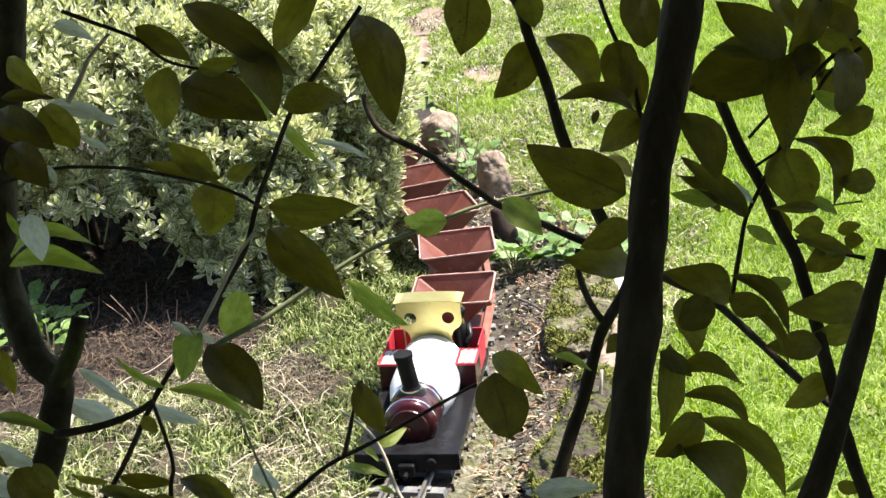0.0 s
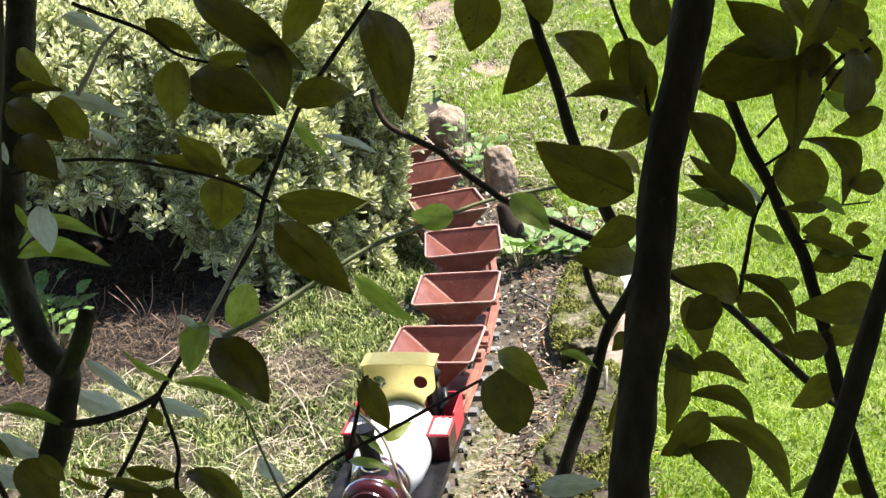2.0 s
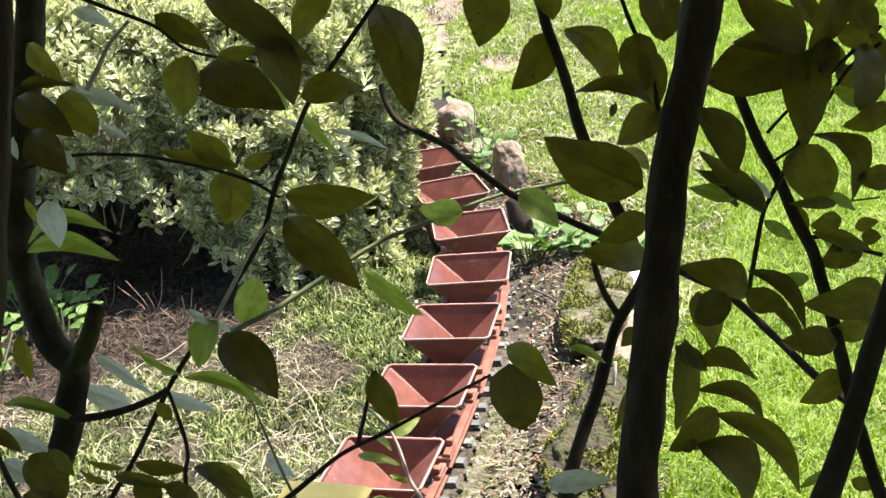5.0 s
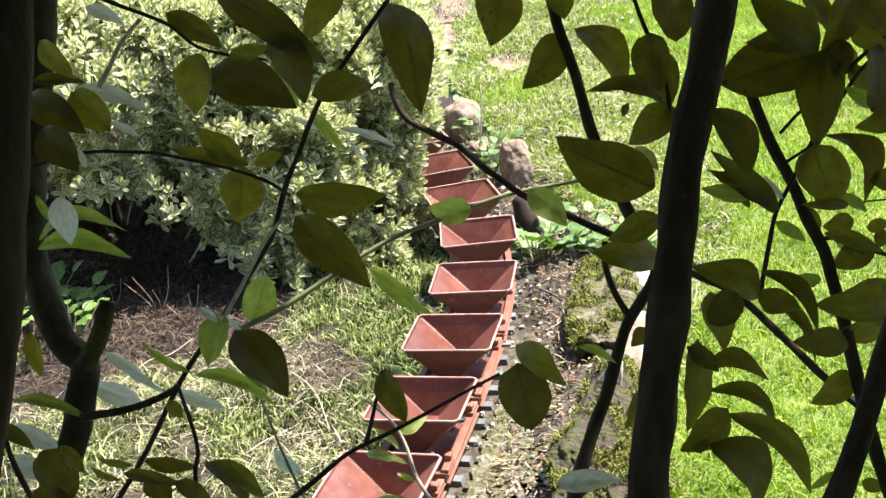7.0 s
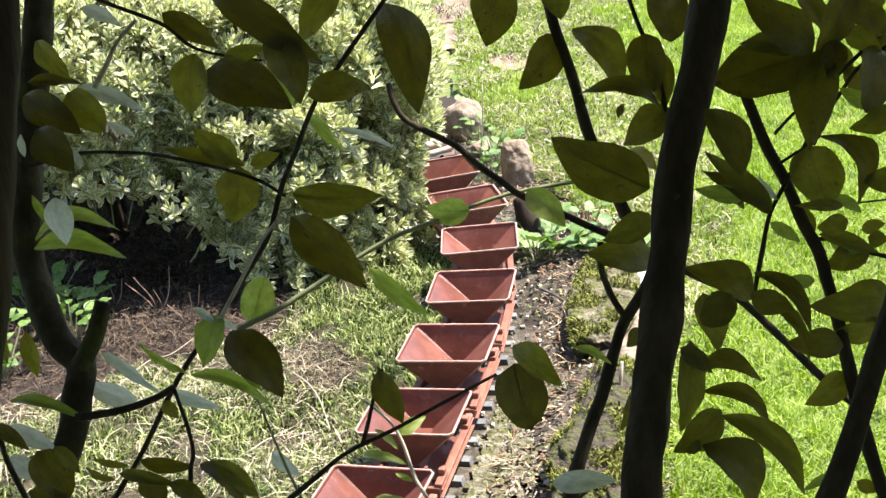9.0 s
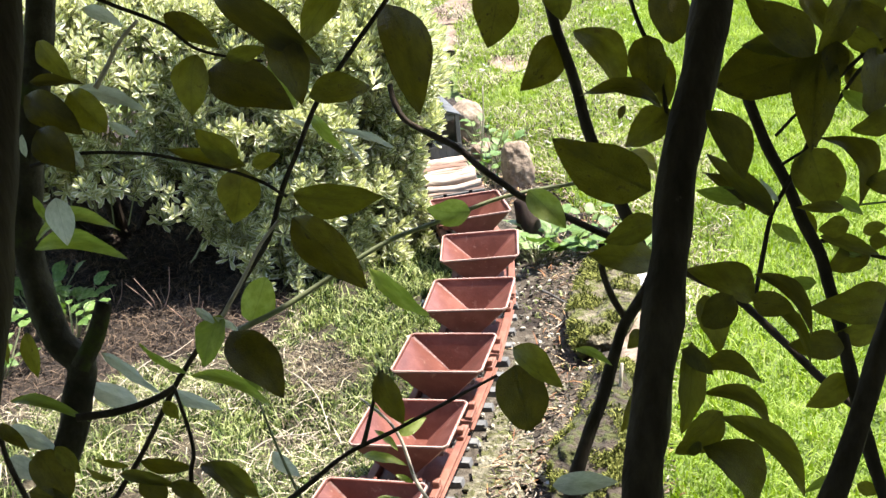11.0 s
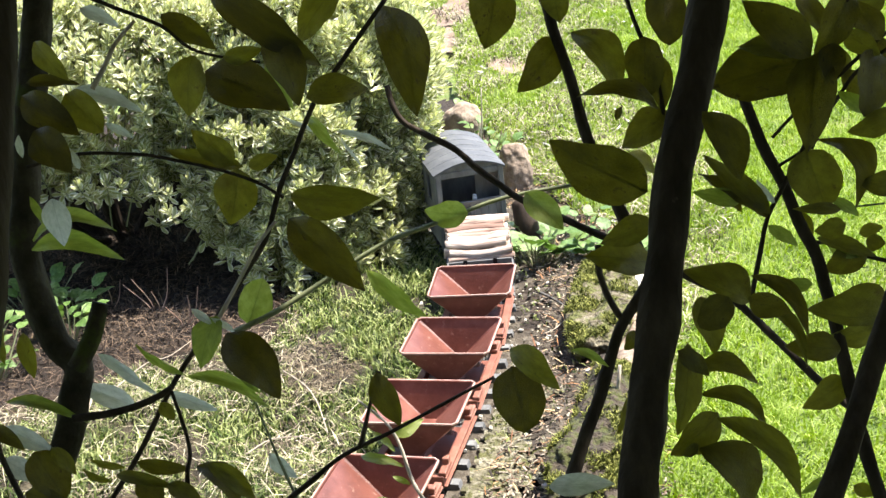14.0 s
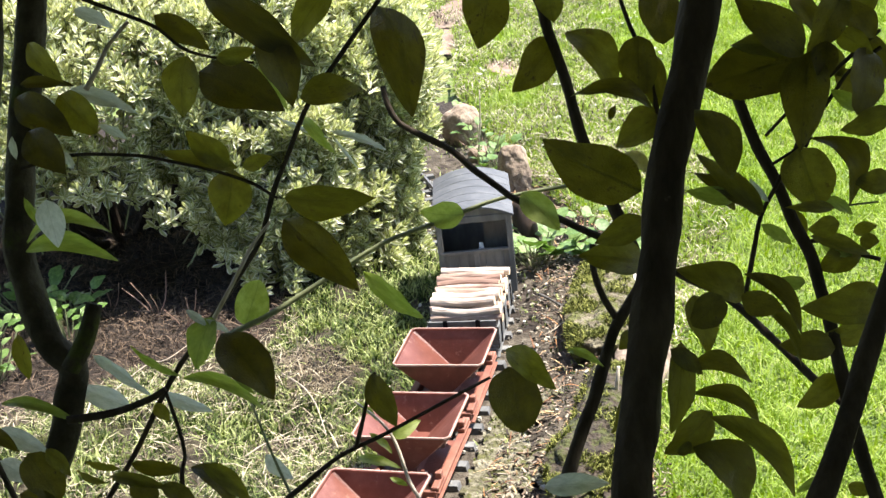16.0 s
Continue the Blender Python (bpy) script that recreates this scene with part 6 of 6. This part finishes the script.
def shade_crown(n, seed):
    """Unseen leaves above, beside and behind the camera, added to shade the near leaves."""
    r = np.random.RandomState(seed)
    m, h = int(n * 0.55), int(n * 0.2)
    a = np.stack([r.uniform(-1.2, 1.2, m), r.uniform(-1.0, 0.95, m), r.uniform(1.02, 1.4, m)], -1)
    b = np.stack([r.uniform(-1.3, 1.3, h), r.uniform(-1.25, -0.8, h), r.uniform(0.02, 1.3, h)], -1)
    side = np.stack([r.choice([-1, 1], n - m - h) * r.uniform(0.95, 1.3, n - m - h), r.uniform(-1.1, 0.75, n - m - h), r.uniform(0.02, 1.3, n - m - h)], -1)
    c = np.concatenate([a, b, side])
    lump = np.array([noise.noise(Vector(p) * 2.5) for p in c])
    inside = (np.abs(c[:, 0]) / 1.3) ** 4 + (np.abs(c[:, 1] + 0.11) / 1.24) ** 4 + (np.clip(c[:, 2] - 0.5, 0, 2) / 0.88) ** 4 < 1.0 + 0.5 * lump
    c = c[inside]
    d = r.normal(0, 1, c.shape) * np.array([1, 1, 0.45])
    d /= np.linalg.norm(d, axis=1)[:, None]
    s = np.cross(d, r.normal(0, 1, c.shape) * 0.35 + np.array([0, 0, 1.0]))
    s /= np.linalg.norm(s, axis=1)[:, None]
    L = r.uniform(0.045, 0.075, len(c))[:, None]
    w = L * 0.25
    v_ = np.stack([c, c + d * L * 0.45 - s * w, c + d * L * 0.45 + s * w, c + d * L], 1).reshape(-1, 3) - np.array([0, 0.45, 0])
    k_ = np.arange(len(c))[:, None] * 4
    ob = from_arrays("crown", v_, [k_ + np.array([[0, 2, 1]]), k_ + np.array([[1, 2, 3]])], leaf_shaded)
    ob.parent = shrub
    return tagged(ob, kind="stuff")


shade_crown(66000, 41)
# unseen limbs that carry the added shading leaves
for bx_ in (-0.75, -0.2, 0.45, 0.95):
    branch(shrub, [(bx_, -0.6, -0.02), (bx_ * 0.9, -0.5, 0.6), (bx_ * 0.7, 0.1, 1.12), (bx_ * 0.8, 0.9, 1.2)], 0.014, 0.004, bark)


# ---- movement of the train ----
PROGRESS = [(0, 0.032), (2, 0.2296), (4, 0.4274), (6.5, 0.7000), (8, 0.8657), (9, 0.9673), (11.5, 1.2238), (13, 1.3761), (14.5, 1.5314), (16, 1.6889)]


def progress(t):
    return float(np.interp(t, [p[0] for p in PROGRESS], [p[1] for p in PROGRESS]))


def riding(s, half):
    """The pose of a vehicle whose two axles, half apart from its middle, follow the track."""
    a, b = on_track(s - half), on_track(s + half)
    return pose((a[0] + b[0]) / 2, (a[1] + b[1]) / 2, 0, 0, 0, math.degrees(math.atan2(b[0] - a[0], a[1] - b[1])))


# the engine leans and stands a little askew on the uneven curve
LEAN = pose(-0.0075, 0, 0, 0, 1.2, 2.2)


def motions():
    times = [q * 0.5 for q in range(33)]

    def ride(thing, offset, half, on=Matrix()):
        walk(thing, [(t, riding(progress(t) + offset, half) @ on) for t in times])
    ride(loco, 0.223, 0.07, LEAN)
    ride(driver, 0.223, 0.07, LEAN @ pose(0.034, 0.100, 0.0432))
    for q, h in enumerate(hoppers):
        ride(h, -PITCH * q, 0.045)
    ride(logs_car, -PITCH * 9 + 0.003, 0.045)
    for ob, m in LOGS:
        ride(ob, -PITCH * 9 + 0.003, 0.045, m)
    ride(van, -PITCH * 10 - 0.008, 0.05)
    turns = [q * 0.2 for q in range(81)]
    for w in TURNING:
        m = w.matrix_basis.copy()
        y0 = m.translation.y
        walk(w, [(t, pose(0, y0, AXLE_Z) @ pose(0, 0, 0, math.degrees((progress(t) - progress(0)) / WHEEL_R))) for t in turns])


motions()
